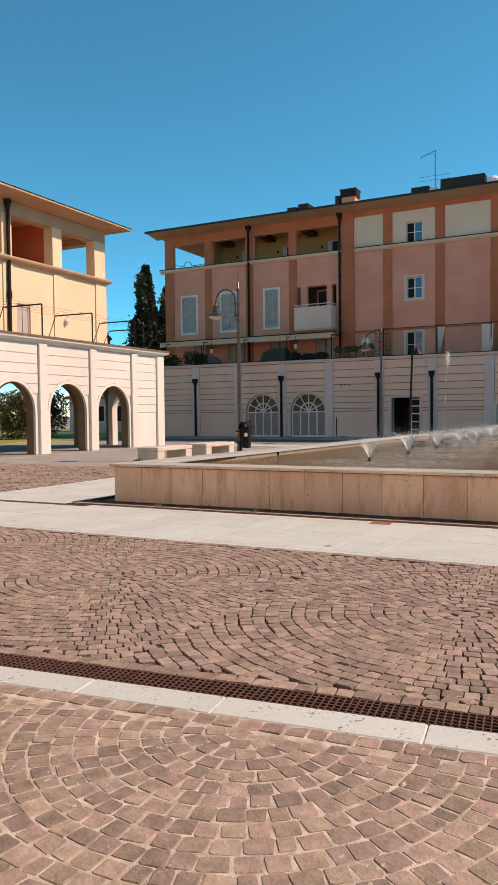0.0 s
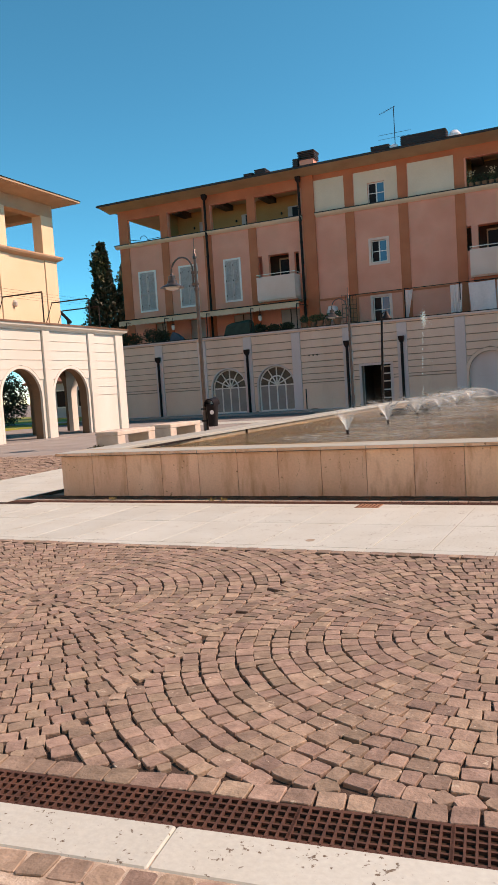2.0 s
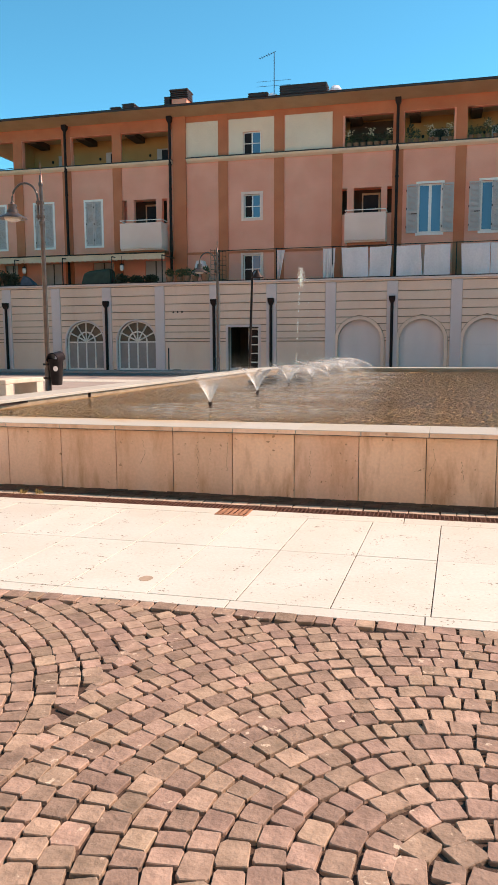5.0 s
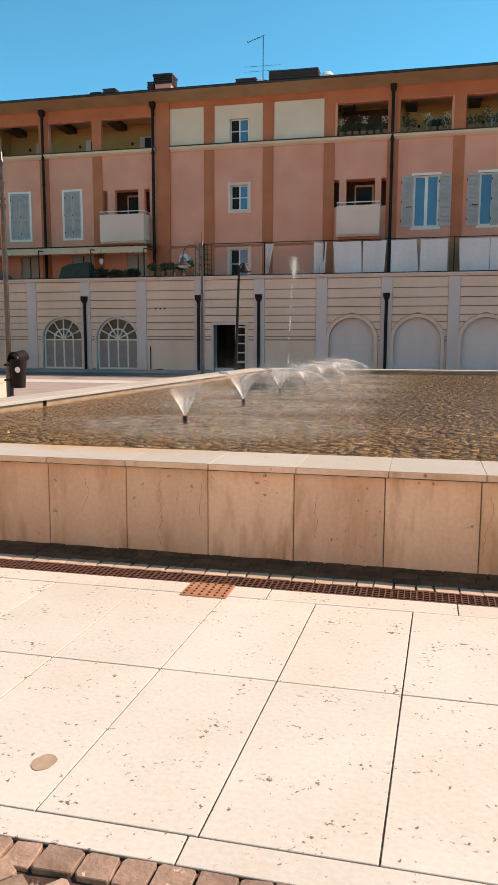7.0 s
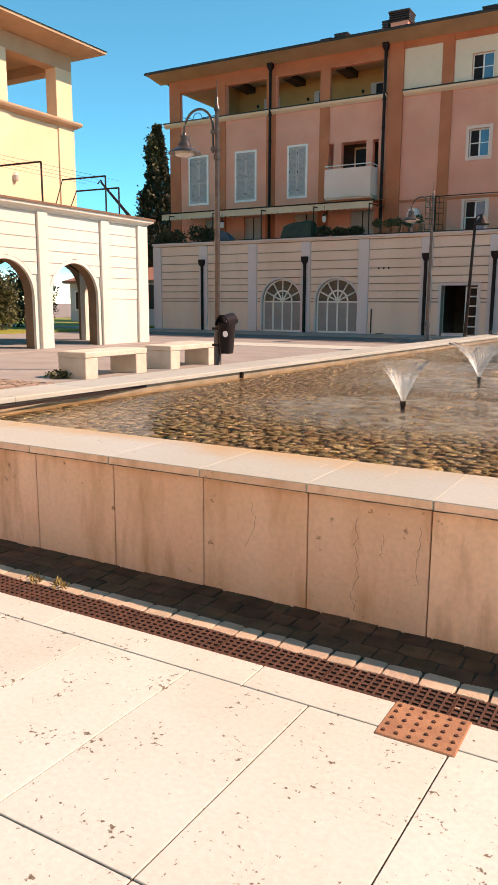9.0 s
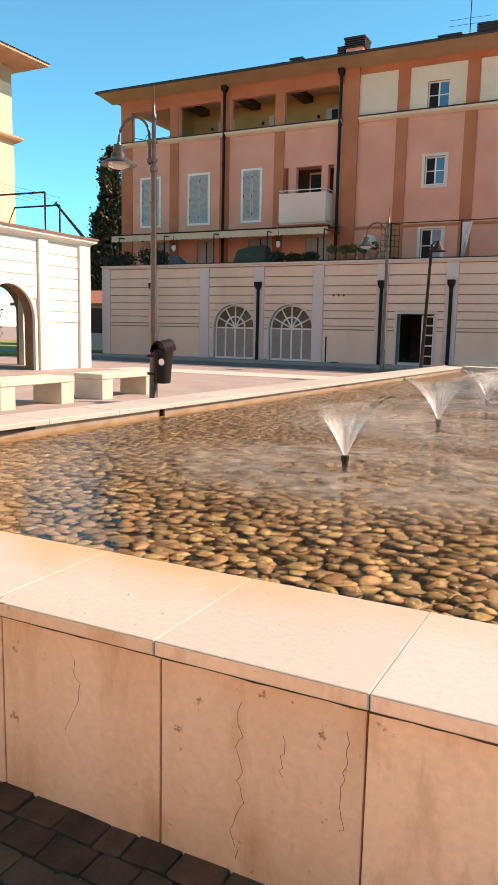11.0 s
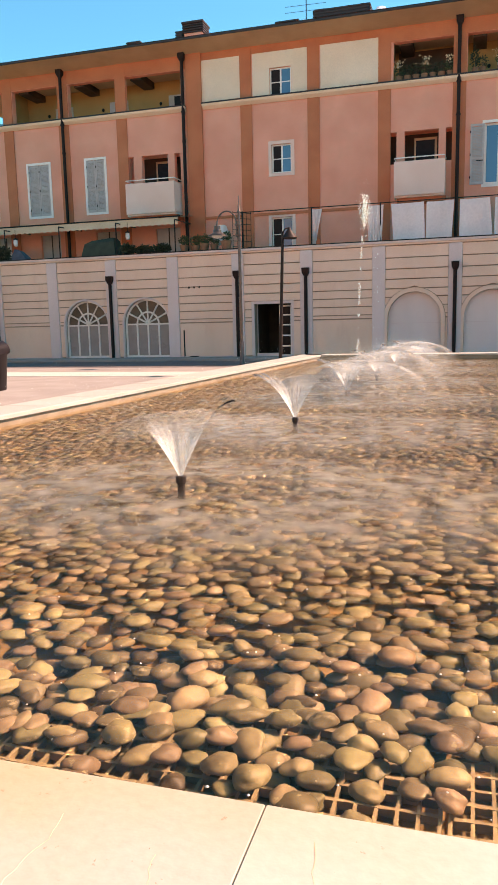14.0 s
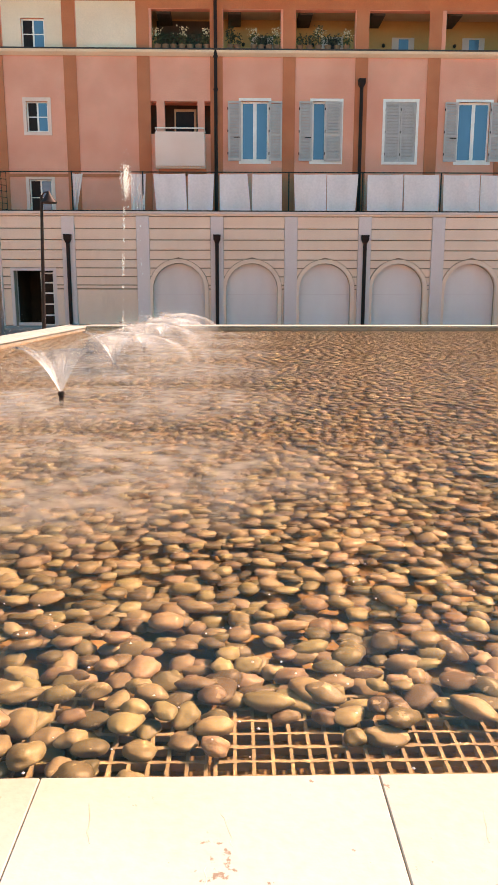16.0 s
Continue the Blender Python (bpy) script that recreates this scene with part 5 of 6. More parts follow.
def leaf(x0, x1, z0, z1, y):
    """One louvred shutter leaf."""
    m = (z0 + z1) / 2 - 0.15
    s = part("shutter", pierced(Geo(), x0, x1, z0, z1, [(x0 + 0.07, x1 - 0.07, z0 + 0.1, m - 0.04), (x0 + 0.07, x1 - 0.07, m + 0.04, z1 - 0.08)], y - 0.02, y + 0.02), SHUTTER, block, "grey louvred shutter leaf")
    g = Geo()
    z = z0 + 0.1
    while z < z1 - 0.1:
        g.add([(x0 + 0.06, y - 0.014, z), (x1 - 0.06, y - 0.014, z), (x1 - 0.06, y + 0.012, z + 0.055), (x0 + 0.06, y + 0.012, z + 0.055), (x0 + 0.06, y + 0.0, z - 0.004), (x1 - 0.06, y + 0.0, z - 0.004)], [(0, 1, 2, 3), (4, 5, 1, 0)])
        z += 0.06
    part("louvres", g, SHUTTER, s)
    for hz in (z0 + 0.3, (z0 + z1) / 2, z1 - 0.3):
        part("hinge", Geo().box(x0 - 0.02, x0 + 0.02, y - 0.035, y - 0.02, hz - 0.05, hz + 0.05), IRON, s)
    return s


for x0, x1, opened in shut:
    part("surround", pierced(Geo(), x0 - 0.11, x1 + 0.11, 6.94, 9.61, [(x0, x1, 7.05, 9.5)], UP - 0.025, UP + 0.05), TRIMW, block, "white window surround")
    c = (x0 + x1) / 2
    if opened:
        w = part("french_window", pierced(Geo(), x0, x1, 7.05, 9.5, [(x0 + 0.07, c - 0.075, 7.15, 9.42), (c + 0.075, x1 - 0.07, 7.15, 9.42)], UP + 0.12, UP + 0.18), TRIMW, block, "white french window with curtains behind")
        part("pane", Geo().box(x0 + 0.05, x1 - 0.05, UP + 0.145, UP + 0.155, 7.1, 9.45), GLASSB, w)
        leaf(x0 - 0.58, x0 - 0.02, 7.06, 9.48, UP - 0.06)
        leaf(x1 + 0.02, x1 + 0.58, 7.06, 9.48, UP - 0.06) if x0 != 4.09 else leaf(4.63, 5.36, 7.06, 9.48, UP - 0.06)
        part("stay", Geo().box(x0 - 0.33, x0 - 0.05, UP - 0.09, UP - 0.075, 8.0, 8.04), IRON, block)
    else:
        leaf(x0 + 0.01, c - 0.008, 7.06, 9.49, UP + 0.03)
        leaf(c + 0.008, x1 - 0.01, 7.06, 9.49, UP + 0.03)
        # dark sheet behind the leaves stands for the unlit room
        part("gap", Geo().box(x0, x1, UP + 0.2, UP + 0.22, 7.05, 9.5), DARK, block)

# dark sheet before the back wall stands for an unlit room
part("loggia_dark_sheet", Geo().box(-2.72, -0.28, UP + 1.80, UP + 1.86, 11.5, 13.2), DARK, block, "flat dark sheet standing for an unlit loggia room")
for (a, b), box0, box1 in zip(recess, (-15.04, -2.62), (-12.6, -0.55)):
    bal = part("balcony", pierced(Geo(), box0, box1, 6.68, 8.05, [], UP - 1.0, UP - 0.85).box(box0, box0 + 0.12, UP - 0.85, UP, 6.68, 8.05).box(box1 - 0.12, box1, UP - 0.85, UP, 6.68, 8.05).box(box0, box1, UP - 0.9, UP, 6.6, 6.74), BALC, block, "small pink balcony with a solid parapet")
    part("handrail", Geo().tube([(box0, UP - 0.05, 8.2), (box0, UP - 0.95, 8.2), (box1, UP - 0.95, 8.2), (box1, UP - 0.05, 8.2)], 0.025, 6), TRIMW, bal, "thin pale handrail")
    part("slab", Geo().box(box0 + 0.1, box1 + 0.05, UP - 0.75, UP, 6.42, 6.60), TERRA, bal)
    # dark sheet at the back stands for the recess's shade
    part("recess", Geo().box(a - 0.9, b + 0.8, UP + 1.3, UP + 1.4, 7, 9.6), DARK, block, "dark sheet standing for shade in the balcony recess")
    w = part("balcony_window", pierced(Geo(), a + 0.35, b - 0.1, 8.1, 9.35, [(a + 0.42, b - 0.2, 8.2, 9.25)], UP + 0.9, UP + 0.96), SOFFIT, block)
    part("pane", Geo().box(a + 0.4, b - 0.15, UP + 0.925, UP + 0.935, 8.1, 9.3), GLASSD, w)
for a, b in low_wins:
    w = part("terrace_window", Geo().box(a, b, UP + 0.12, UP + 0.16, 4.5, 6.1), SHUTTER, block, "grey shuttered terrace window")
    part("mullion", Geo().box((a + b) / 2 - 0.03, (a + b) / 2 + 0.03, UP + 0.1, UP + 0.12, 4.5, 6.1), DARK, w)
part("terrace_bays", Geo().box(-25, -12.4, UP - 0.015, UP + 0.01, 4.5, 4.55), OCHRE, block)

# ---- arcade building ----
arc = thing("arcade_building", "ivory arcade podium carrying a sunlit yellow house", "building", (-16.3, 0, 0), 90)
piers = [29.0 - 0.3, 26.68, 23.8, 20.83, 17.87, 14.9, 11.95, 9.0]
AW = 0.42


def arcade_front(y0, y1):
    g = Geo()
    for hi, lo in zip(piers[1:], piers[2:]):
        arch_wall(g, lo, hi, -0.02, 4.22, (lo + hi) / 2 + 0.0, 1.66, 1.08, y0, y1)
    g.box(piers[1], 29.0, y0, y1, -0.02, 4.22)
    return g


part("arcade_wall", arcade_front(0.0, 0.07), ARCADE, arc, "sunlit ivory arcade wall with round arches")
# inner layer in the darkened tan, so the reveals read as unlit
part("arcade_inner_wall", arcade_front(0.071, AW), ARCIN, arc, "tan inner face and reveals of the arcade, darkened for shade")
g = Geo()
for hi, lo in zip(piers[1:], piers[2:]):
    arch_wall(g, lo, hi, -0.02, 4.22, (lo + hi) / 2, 1.72, 1.14, 2.9, 3.2)
arch_wall(g, piers[1], 29.0, -0.02, 4.22, 27.85, 1.9, 0.95, 2.9, 3.2)
part("arcade_rear_wall", g, ARCIN, arc, "tan rear arcade wall with arches, darkened for shade")
g = arch_wall(Geo(), 0.42, 2.9, -0.02, 4.22, 1.66, 1.7, 1.0, -29.0, -28.6)
e = part("arcade_end_wall", g, ARCADE, arc, "ivory end arch of the arcade")
e.matrix_basis = pose(0, 0, 0, 0, 0, 90)
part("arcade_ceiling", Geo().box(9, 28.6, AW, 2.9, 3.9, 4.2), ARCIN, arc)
ZC = [4.20, 3.80, 3.43, 3.06, 2.69, 2.32, 1.95, 1.60]
for hi, lo in zip(piers, piers[1:]):
    arch = ((lo + hi) / 2, 1.66, 1.20) if hi < 27 else None
    top = hi - 0.24
    for za, zb in zip(ZC, ZC[1:] if not arch else ZC[1:6]):
        for g in course(lo + 0.22, top, zb + 0.012, za - 0.012, -0.035, 0.005, arch):
            part("plaster_course", g, ARCADE, arc)
    if arch:
        part("arch_moulding", arch_band(Geo(), arch[0], 1.66, 1.08, 1.19, -0.02, -0.035, 0.005), ARCADE, arc)
    else:
        part("plaster_panel", Geo().box(lo + 0.22, top, -0.02, 0.005, 0.0, 1.585), ARCADE, arc)
for p in piers:
    part("pilaster", Geo().cbox(p - 0.21 if p < 28 else p - 0.24, p + 0.21 if p < 28 else p + 0.32, -0.12, 0.01, -0.02, 4.2, 0.012), ARCADE, arc)
part("arcade_cornice", Geo().loft([[(9, -d, z), (29 + d, -d, z), (29 + d, 3.8, z), (9, 3.8, z)] for d, z in ((0.06, 4.2), (0.10, 4.27), (0.24, 4.34), (0.26, 4.42))]), ARCADE, arc)
part("arcade_coping", Geo().box(9, 29.3, -0.29, 3.85, 4.424, 4.49), COPING, arc, "brown metal coping")
# the yellow house: face 2.9 m behind the arcade
YH = 2.9
YEND = 28.55
g = pierced(Geo(), 9, YEND, 4.4, 7.95, [(22.6, 23.4, 4.5, 6.2), (14, 14.9, 4.5, 6.2)], YH, YH + 0.3)
g.box(YEND - 0.3, YEND, YH + 0.3, YH + 9, 4.4, 7.95)
part("wall", g, YELLOW, arc, "sunlit yellow plaster wall")
for a, b in ((27.75, YEND), (24.85, 25.45), (21.85, 22.4), (18.9, 19.5), (15.9, 16.5), (12.9, 13.5), (9, 10)):
    part("loggia_pillar", Geo().box(a, b, YH, YH + 0.5, 7.95, 9.8), YELLOW, arc, "yellow loggia pillar")
    part("pilaster", Geo().box(a, b, YH - 0.05, YH + 0.01, 4.4, 7.85), YELLOW, arc)
# yellow beam given the brown soffit colour to stand for the eave's shadow
part("eave_shaded_beam", Geo().box(9, YEND, YH, YH + 0.5, 9.78, 10.36).box(YEND - 0.5, YEND, YH + 0.5, YH + 9, 9.78, 10.36), SOFFIT, arc)
part("loggia_back", Geo().box(9, 25.2, YH + 3.0, YH + 3.2, 7.95, 10.1).box(25.0, 25.2, YH + 0.5, YH + 3.0, 7.95, 10.1), TERRA, arc, "terracotta loggia back wall")
part("loggia_ceiling", Geo().box(9, YEND - 0.1, YH + 0.3, YH + 8, 10.1, 10.3), SOFFIT, arc)
part("loggia_floor", Geo().box(9, YEND, YH + 0.3, YH + 8, 7.8, 7.95), SOFFIT, arc)
part("cornice", Geo().loft([[(9, YH - d, z), (YEND + d, YH - d, z), (YEND + d, YH + 8, z), (9, YH + 8, z)] for d, z in ((0.05, 7.80), (0.22, 7.90), (0.26, 7.97), (0.26, 8.03))]), SOFFIT, arc, "brown string cornice")
yroof = part("roof", Geo().loft([[(8, YH - d, z), (YEND + e, YH - d, z), (YEND + e, YH + 9.5, z), (8, YH + 9.5, z)] for d, e, z in ((0.10, 0.1, 10.34), (0.95, 0.75, 10.44), (1.02, 0.82, 10.47), (1.02, 0.82, 10.56))]), SOFFIT, arc, "brown projecting eave")
part("roof_cover", Geo().loft([[(8, YH - 1.06, 10.565), (YEND + 0.85, YH - 1.06, 10.565), (YEND + 0.85, YH + 9.6, 10.565), (8, YH + 9.6, 10.565)], [(12, YH + 4, 11.3), (YEND - 4, YH + 4, 11.3), (YEND - 4, YH + 4.4, 11.3), (12, YH + 4.4, 11.3)]]), ROOF, yroof)
part("downpipe", Geo().tube([(22.1, YH - 0.12, 4.5), (22.1, YH - 0.12, 10.3)], 0.075, 8).lathe(22.1, YH - 0.12, [(0.1, 10.0), (0.15, 10.3)], 8).lathe(22.1, YH - 0.12, [(0.1, 6.3), (0.11, 6.5), (0.1, 6.6)], 8), PIPE, arc, "dark copper downpipe", True)
sh = part("shutter", pierced(Geo(), 22.6, 23.4, 4.5, 6.2, [(22.68, 22.98, 4.6, 6.1), (23.02, 23.32, 4.6, 6.1)], YH + 0.05, YH + 0.1), SHUTTER, arc, "grey shutter of the yellow house")
part("louvres", Geo().box(22.66, 23.34, YH + 0.08, YH + 0.09, 4.55, 6.15), SHUTTER, sh)
part("wall_lamp", Geo().lathe(25.55, YH - 0.08, [(0.03, 5.55), (0.1, 5.6), (0.12, 5.75), (0.05, 5.85)], 10), LAMPGL, arc, "small round wall lamp", True)
# clothes-line frames on the terrace
for y, w in ((21.2, 1.0), (24.2, 1.0), (27.2, 1.0), (27.9, 0.6)):
    f = thing("clothes_rack", "thin dark iron clothes rack standing on the terrace", "clothes rack", (-16.55, y, 4.42), 90, "terrace clothes racks")
    h = 1.35 if w == 1.0 else 1.05
    part("post", Geo().tube([(0.0, 0.0, 0), (0.0, 0.0, h)], 0.03, 6), IRON, f)
    part("arm", Geo().tube([(0.0, 0.0, h), (-0.2, 1.8, h - 0.02)], 0.03, 6), IRON, f)
    part("brace", Geo().tube([(-0.2, 1.8, h), (-0.1, 2.5, 0.0)], 0.018, 6), IRON, f)
g = Geo()
for k in range(4):
    g.tube([(-16.6 - 0.5 * k, 12, 5.72), (-16.6 - 0.5 * k, 28, 5.72)], 0.004, 4)
tagged(part("washing_line", g, IRON), "thin washing lines strung over the terrace", "washing line")

# ---- street furniture ----
def street_lamp(at, turn=0):
    """Tall lamp post with a curved arm and a bell shade."""
    t = thing("street_lamp", "tall brown metal street lamp with a curved arm and bell shade", "street lamp", at, turn, "bell street lamps")
    part("base", Geo().lathe(0, 0, [(0.11, -0.02), (0.11, 0.06), (0.085, 0.09), (0.08, 0.8), (0.065, 0.85)], 14), POLE, t, "", True)
    part("pole", Geo().lathe(0, 0, [(0.062, 0.8), (0.055, 4.4), (0.075, 4.42), (0.075, 4.5), (0.045, 4.53), (0.04, 5.35), (0.06, 5.37), (0.06, 5.43), (0.035, 5.46), (0.03, 5.62), (0.012, 5.64), (0.01, 5.95)], 14), POLE, t, "", True)
    pts = [(-0.10, 0, 4.55), (-0.10, 0, 5.0)]
    pts += [(-0.10 - 0.36 + 0.36 * math.cos(a), 0, 5.05 + 0.40 * math.sin(a)) for a in [math.pi * i / 14 for i in range(15)]]
    part("arm", Geo().tube(pts + [(-0.82, 0, 4.98)], 0.026, 10), POLE, t, "", True)
    [part("clamp", Geo().cbox(-0.13, 0.05, -0.06, 0.06, z, z + 0.08, 0.01), POLE, t) for z in (4.58, 4.92)]
    part("shade", Geo().lathe(-0.82, 0, [(0.035, 5.02), (0.05, 4.97), (0.11, 4.95), (0.115, 4.83), (0.14, 4.81), (0.15, 4.74), (0.20, 4.70), (0.34, 4.63), (0.36, 4.60), (0.345, 4.60), (0.18, 4.68)], 22, False), POLE, t, "bell-shaped lamp shade", True)
    part("glass", Geo().lathe(-0.82, 0, [(0.22, 4.64), (0.20, 4.57), (0.10, 4.53), (0.02, 4.52)], 18), LAMPGL, t, "frosted lamp glass", True)
    return t


street_lamp((-7.53, 20.23, 0.0))
street_lamp((-7.35, 35.0, 0.0))
t = thing("street_lamp", "dark slim street lamp with a small side head", "street lamp", (-4.78, 31.0, 0.0), 0)
part("pole", Geo().tube([(-0.12, 0, 0), (0.02, 0, 4.15)], [0.06, 0.04], 10), IRON, t, "", True)
part("head", Geo().lathe(0.22, 0, [(0.03, 4.25), (0.08, 4.15), (0.24, 3.95), (0.22, 3.93), (0.05, 4.0)], 14), IRON, t, "dark lamp head", True)
part("arm", Geo().tube([(0.02, 0, 4.12), (0.1, 0, 4.22), (0.22, 0, 4.24)], 0.02, 6), IRON, t)

b = thing("litter_bin", "black plastic litter bin with a hood on the lamp post", "litter bin", (-7.25, 20.16, 0.40), 0)
ring = lambda w, d, z, n=20: [(w * 0.68 * math.copysign(abs(math.cos(a)) ** 0.6, math.cos(a)), d * math.copysign(abs(math.sin(a)) ** 0.6, math.sin(a)), z) for a in [2 * math.pi * i / n for i in range(n)]]
part("body", Geo().loft([ring(0.155, 0.13, 0), ring(0.17, 0.14, 0.02), ring(0.225, 0.19, 0.60), ring(0.235, 0.20, 0.62), ring(0.235, 0.20, 0.66)]), BLACK, b, "", True)
hood = [[(-0.162 * math.cos(a), -0.2 + 0.4 * k, 0.66 + 0.2 * math.sin(a) - 0.05 * (1 - k)) for a in [math.pi * i / 12 for i in range(13)]] for k in (0, 0.35, 0.7, 1)]
g = Geo().loft(hood, False, False)
g.loft([[(p[0] * 0.93, p[1], p[2] - 0.018) for p in r] for r in hood], False, False)
part("hood", g, BLACK, b, "curved black hood", True)
part("rim", Geo().tube([(-0.162 * math.cos(a), -0.2, 0.61 + 0.2 * math.sin(a)) for a in [math.pi * i / 12 for i in range(13)]], 0.016, 6), BLACK, b, "", True)
part("bracket", Geo().box(-0.36, -0.2, -0.03, 0.1, 0.15, 0.2).box(-0.36, -0.2, -0.03, 0.1, 0.5, 0.55), IRON, b)
s = part("sticker", Geo().lathe(0, 0, [(0.065, 0), (0.065, 0.004)], 16), STICKER, b, "round white sticker")
s.matrix_basis = pose(0.075, -0.178, 0.42, 95, 0, 0)


def bench(at):
    t = thing("bench", "pale stone bench of a slab on two blocks", "bench", at, 0, "stone benches by the basin")
    for y in (0.0, 1.55):
        part("leg", Geo().cbox(0, 0.72, y, y + 0.36, -0.03, 0.40, 0.012), BENCH, t, "stone block leg")
    part("seat", Geo().cbox(-0.01, 0.73, -0.01, 1.92, 0.40, 0.52, 0.015), BENCH, t, "thick stone seat slab")


bench((-9.42, 17.32, 0))
bench((-9.38, 20.05, 0))


# ---- terrace ----
def quad_sheet(name, label, cat, pts, mt, group="", folds=0.0):
    """Hanging cloth between four corners: top left, top right, bottom right, bottom left."""
    a, b, c, d = [Vector(p) for p in pts]
    nx, nz = 14, 8
    rows = []
    for k in range(nz + 1):
        v = k / nz
        rows.append([(a.lerp(d, v)).lerp(b.lerp(c, v), i / nx) + Vector((0, folds * math.sin(i * 1.9 + 0.7 * v) * (0.3 + 0.7 * v) + 0.02 * math.sin(i * 0.6 + k * 0.5), -0.02 * math.sin(math.pi * i / nx) * (1 - v))) for i in range(nx + 1)])
    g = Geo().loft(rows, False, False)
    g.loft([[p + Vector((0, 0.006, 0)) for p in r] for r in rows], False, False)
    return tagged(part(name, g, mt, None, "", True), label, cat, group)


SY, Z1, Z0 = 40.9, 6.2, 4.66
for x0, x1, bx0, bx1 in ((-2.62, -1.30, -2.5, -1.24), (-1.20, -0.12, -1.2, -0.2), (0.10, 1.24, 0.1, 1.38), (1.45, 2.66, 1.42, 2.66), (3.16, 4.50, 3.22, 4.50), (4.53, 5.82, 4.53, 5.7),
                         (6.2, 7.68, 6.2, 7.66), (7.72, 9.16, 7.72, 9.16), (9.36, 10.86, 9.36, 10.86), (10.9, 12.6, 10.9, 12.6), (12.8, 14.4, 12.8, 14.4)):
    quad_sheet("canvas_screen", "white canvas privacy screen hung along the terrace", "canvas screen", [(x0, SY, Z1), (x1, SY, Z1 + 0.02), (bx1, SY - 0.1, Z0), (bx0, SY - 0.1, Z0)], SHEET, "white terrace screens")
for x in (-5.92, -3.55):
    quad_sheet("curtain", "narrow gathered white curtain on the terrace", "curtain", [(x, SY, Z1), (x + (0.42 if x < -5 else 0.62), SY, Z1), (x + (0.12 if x < -5 else 0.55), SY, Z0), (x, SY, Z0)], SHEET, "terrace curtains", 0.05)
rail = thing("terrace_rail", "thin dark iron terrace rail with posts", "railing", (0, SY, 0))
part("top_rail", Geo().tube([(-9.2, 0, 6.26), (22, 0, 6.30)], 0.022, 6), IRON, rail)
for x in (-9.0, -5.95, -3.05, 0.0, 2.95, 6.0, 9.25, 12.7):
    part("post", Geo().tube([(x, 0, 4.6), (x, 0, 6.3)], 0.03, 6), IRON, rail)
tr = thing("trellis", "dark iron trellis panel on the terrace", "trellis", (-9.0, SY - 0.2, 4.62), 0)
for k in range(5):
    part("bar", Geo().tube([(-0.4 + 0.16 * k, 0.16 * k, 0), (-0.4 + 0.16 * k, 0.16 * k, 1.7)], 0.012, 5), IRON, tr)
for k in range(7):
    part("bar", Geo().tube([(-0.4, 0, 0.2 + 0.24 * k), (0.24, 0.64, 0.2 + 0.24 * k)], 0.012, 5), IRON, tr)
aw = thing("awning", "long cream canvas awning with a scalloped valance", "awning", (0, 0, 0))
rows = [[(-24.3 + 12.3 * i / 40, y, z) for i in range(41)] for y, z in ((42.92, 6.56), (41.8, 6.42), (40.85, 6.28))]
g = Geo().loft(rows, False, False)
part("canopy", g, AWNING, aw)
val = [[(-24.3 + 12.3 * i / 160, 40.84, 6.27 if k == 0 else (5.92 + 0.05 * abs(math.sin(i * math.pi / 4)))) for i in range(161)] for k in (0, 1)]
g = Geo().loft(val, False, False)
part("valance", g, AWNING, aw, "scalloped cream valance")
part("front_rail", Geo().tube([(-24.3, 40.83, 6.29), (-11.9, 40.83, 6.29)], 0.035, 6), IRON, aw)
for x in (-23.4, -20.6, -17.7, -14.8, -11.95):
    part("post", Geo().tube([(x, 40.3, 4.6), (x, 40.3, 6.08)], 0.028, 6), IRON, aw)
    part("arm", Geo().tube([(x, 40.3, 6.08), (x - 0.25, 42.9, 6.2)], 0.028, 6), IRON, aw)
tagged(part("covered_furniture", Geo().loft([[(-16.7, 40.4, 4.6), (-14.95, 40.4, 4.6), (-14.95, 41.2, 4.6), (-16.7, 41.2, 4.6)], [(-16.5, 40.45, 5.25), (-15.0, 40.45, 5.35), (-15.0, 41.1, 5.35), (-16.5, 41.1, 5.25)], [(-16.2, 40.6, 5.4), (-15.1, 40.6, 5.5), (-15.1, 41.0, 5.5), (-16.2, 41.0, 5.4)]]), GREENT, None, "", True), "dark green tarpaulin over terrace furniture", "tarpaulin")

for x in (-20.12, -14.3):
    ln = thing("hanging_lantern", "small white lantern hung from the awning frame", "lantern", (x, 40.45, 0), 0, "awning lanterns")
    part("hook", Geo().tube([(0, 0, 6.10), (0, 0, 5.72)], 0.012, 5), IRON, ln)
    part("cap", Geo().lathe(0, 0, [(0.02, 5.74), (0.12, 5.66), (0.12, 5.63)], 10), IRON, ln)
    part("glass", Geo().lathe(0, 0, [(0.09, 5.63), (0.11, 5.5), (0.08, 5.36), (0.03, 5.33)], 10), LAMPGL, ln, "white lantern glass", True)
tagged(part("covered_bundle", Geo().loft([[(-20.35, 40.3, 4.6), (-19.45, 40.3, 4.6), (-19.45, 40.9, 4.6), (-20.35, 40.9, 4.6)], [(-20.30, 40.35, 4.95), (-19.65, 40.35, 4.85), (-19.65, 40.85, 4.85), (-20.30, 40.85, 4.95)], [(-20.20, 40.45, 5.22), (-19.95, 40.45, 5.12), (-19.95, 40.75, 5.12), (-20.20, 40.75, 5.22)]]), BLUET, None, "", True), "slate blue cloth heaped over things on the terrace", "cloth")

lr = random.Random(21)


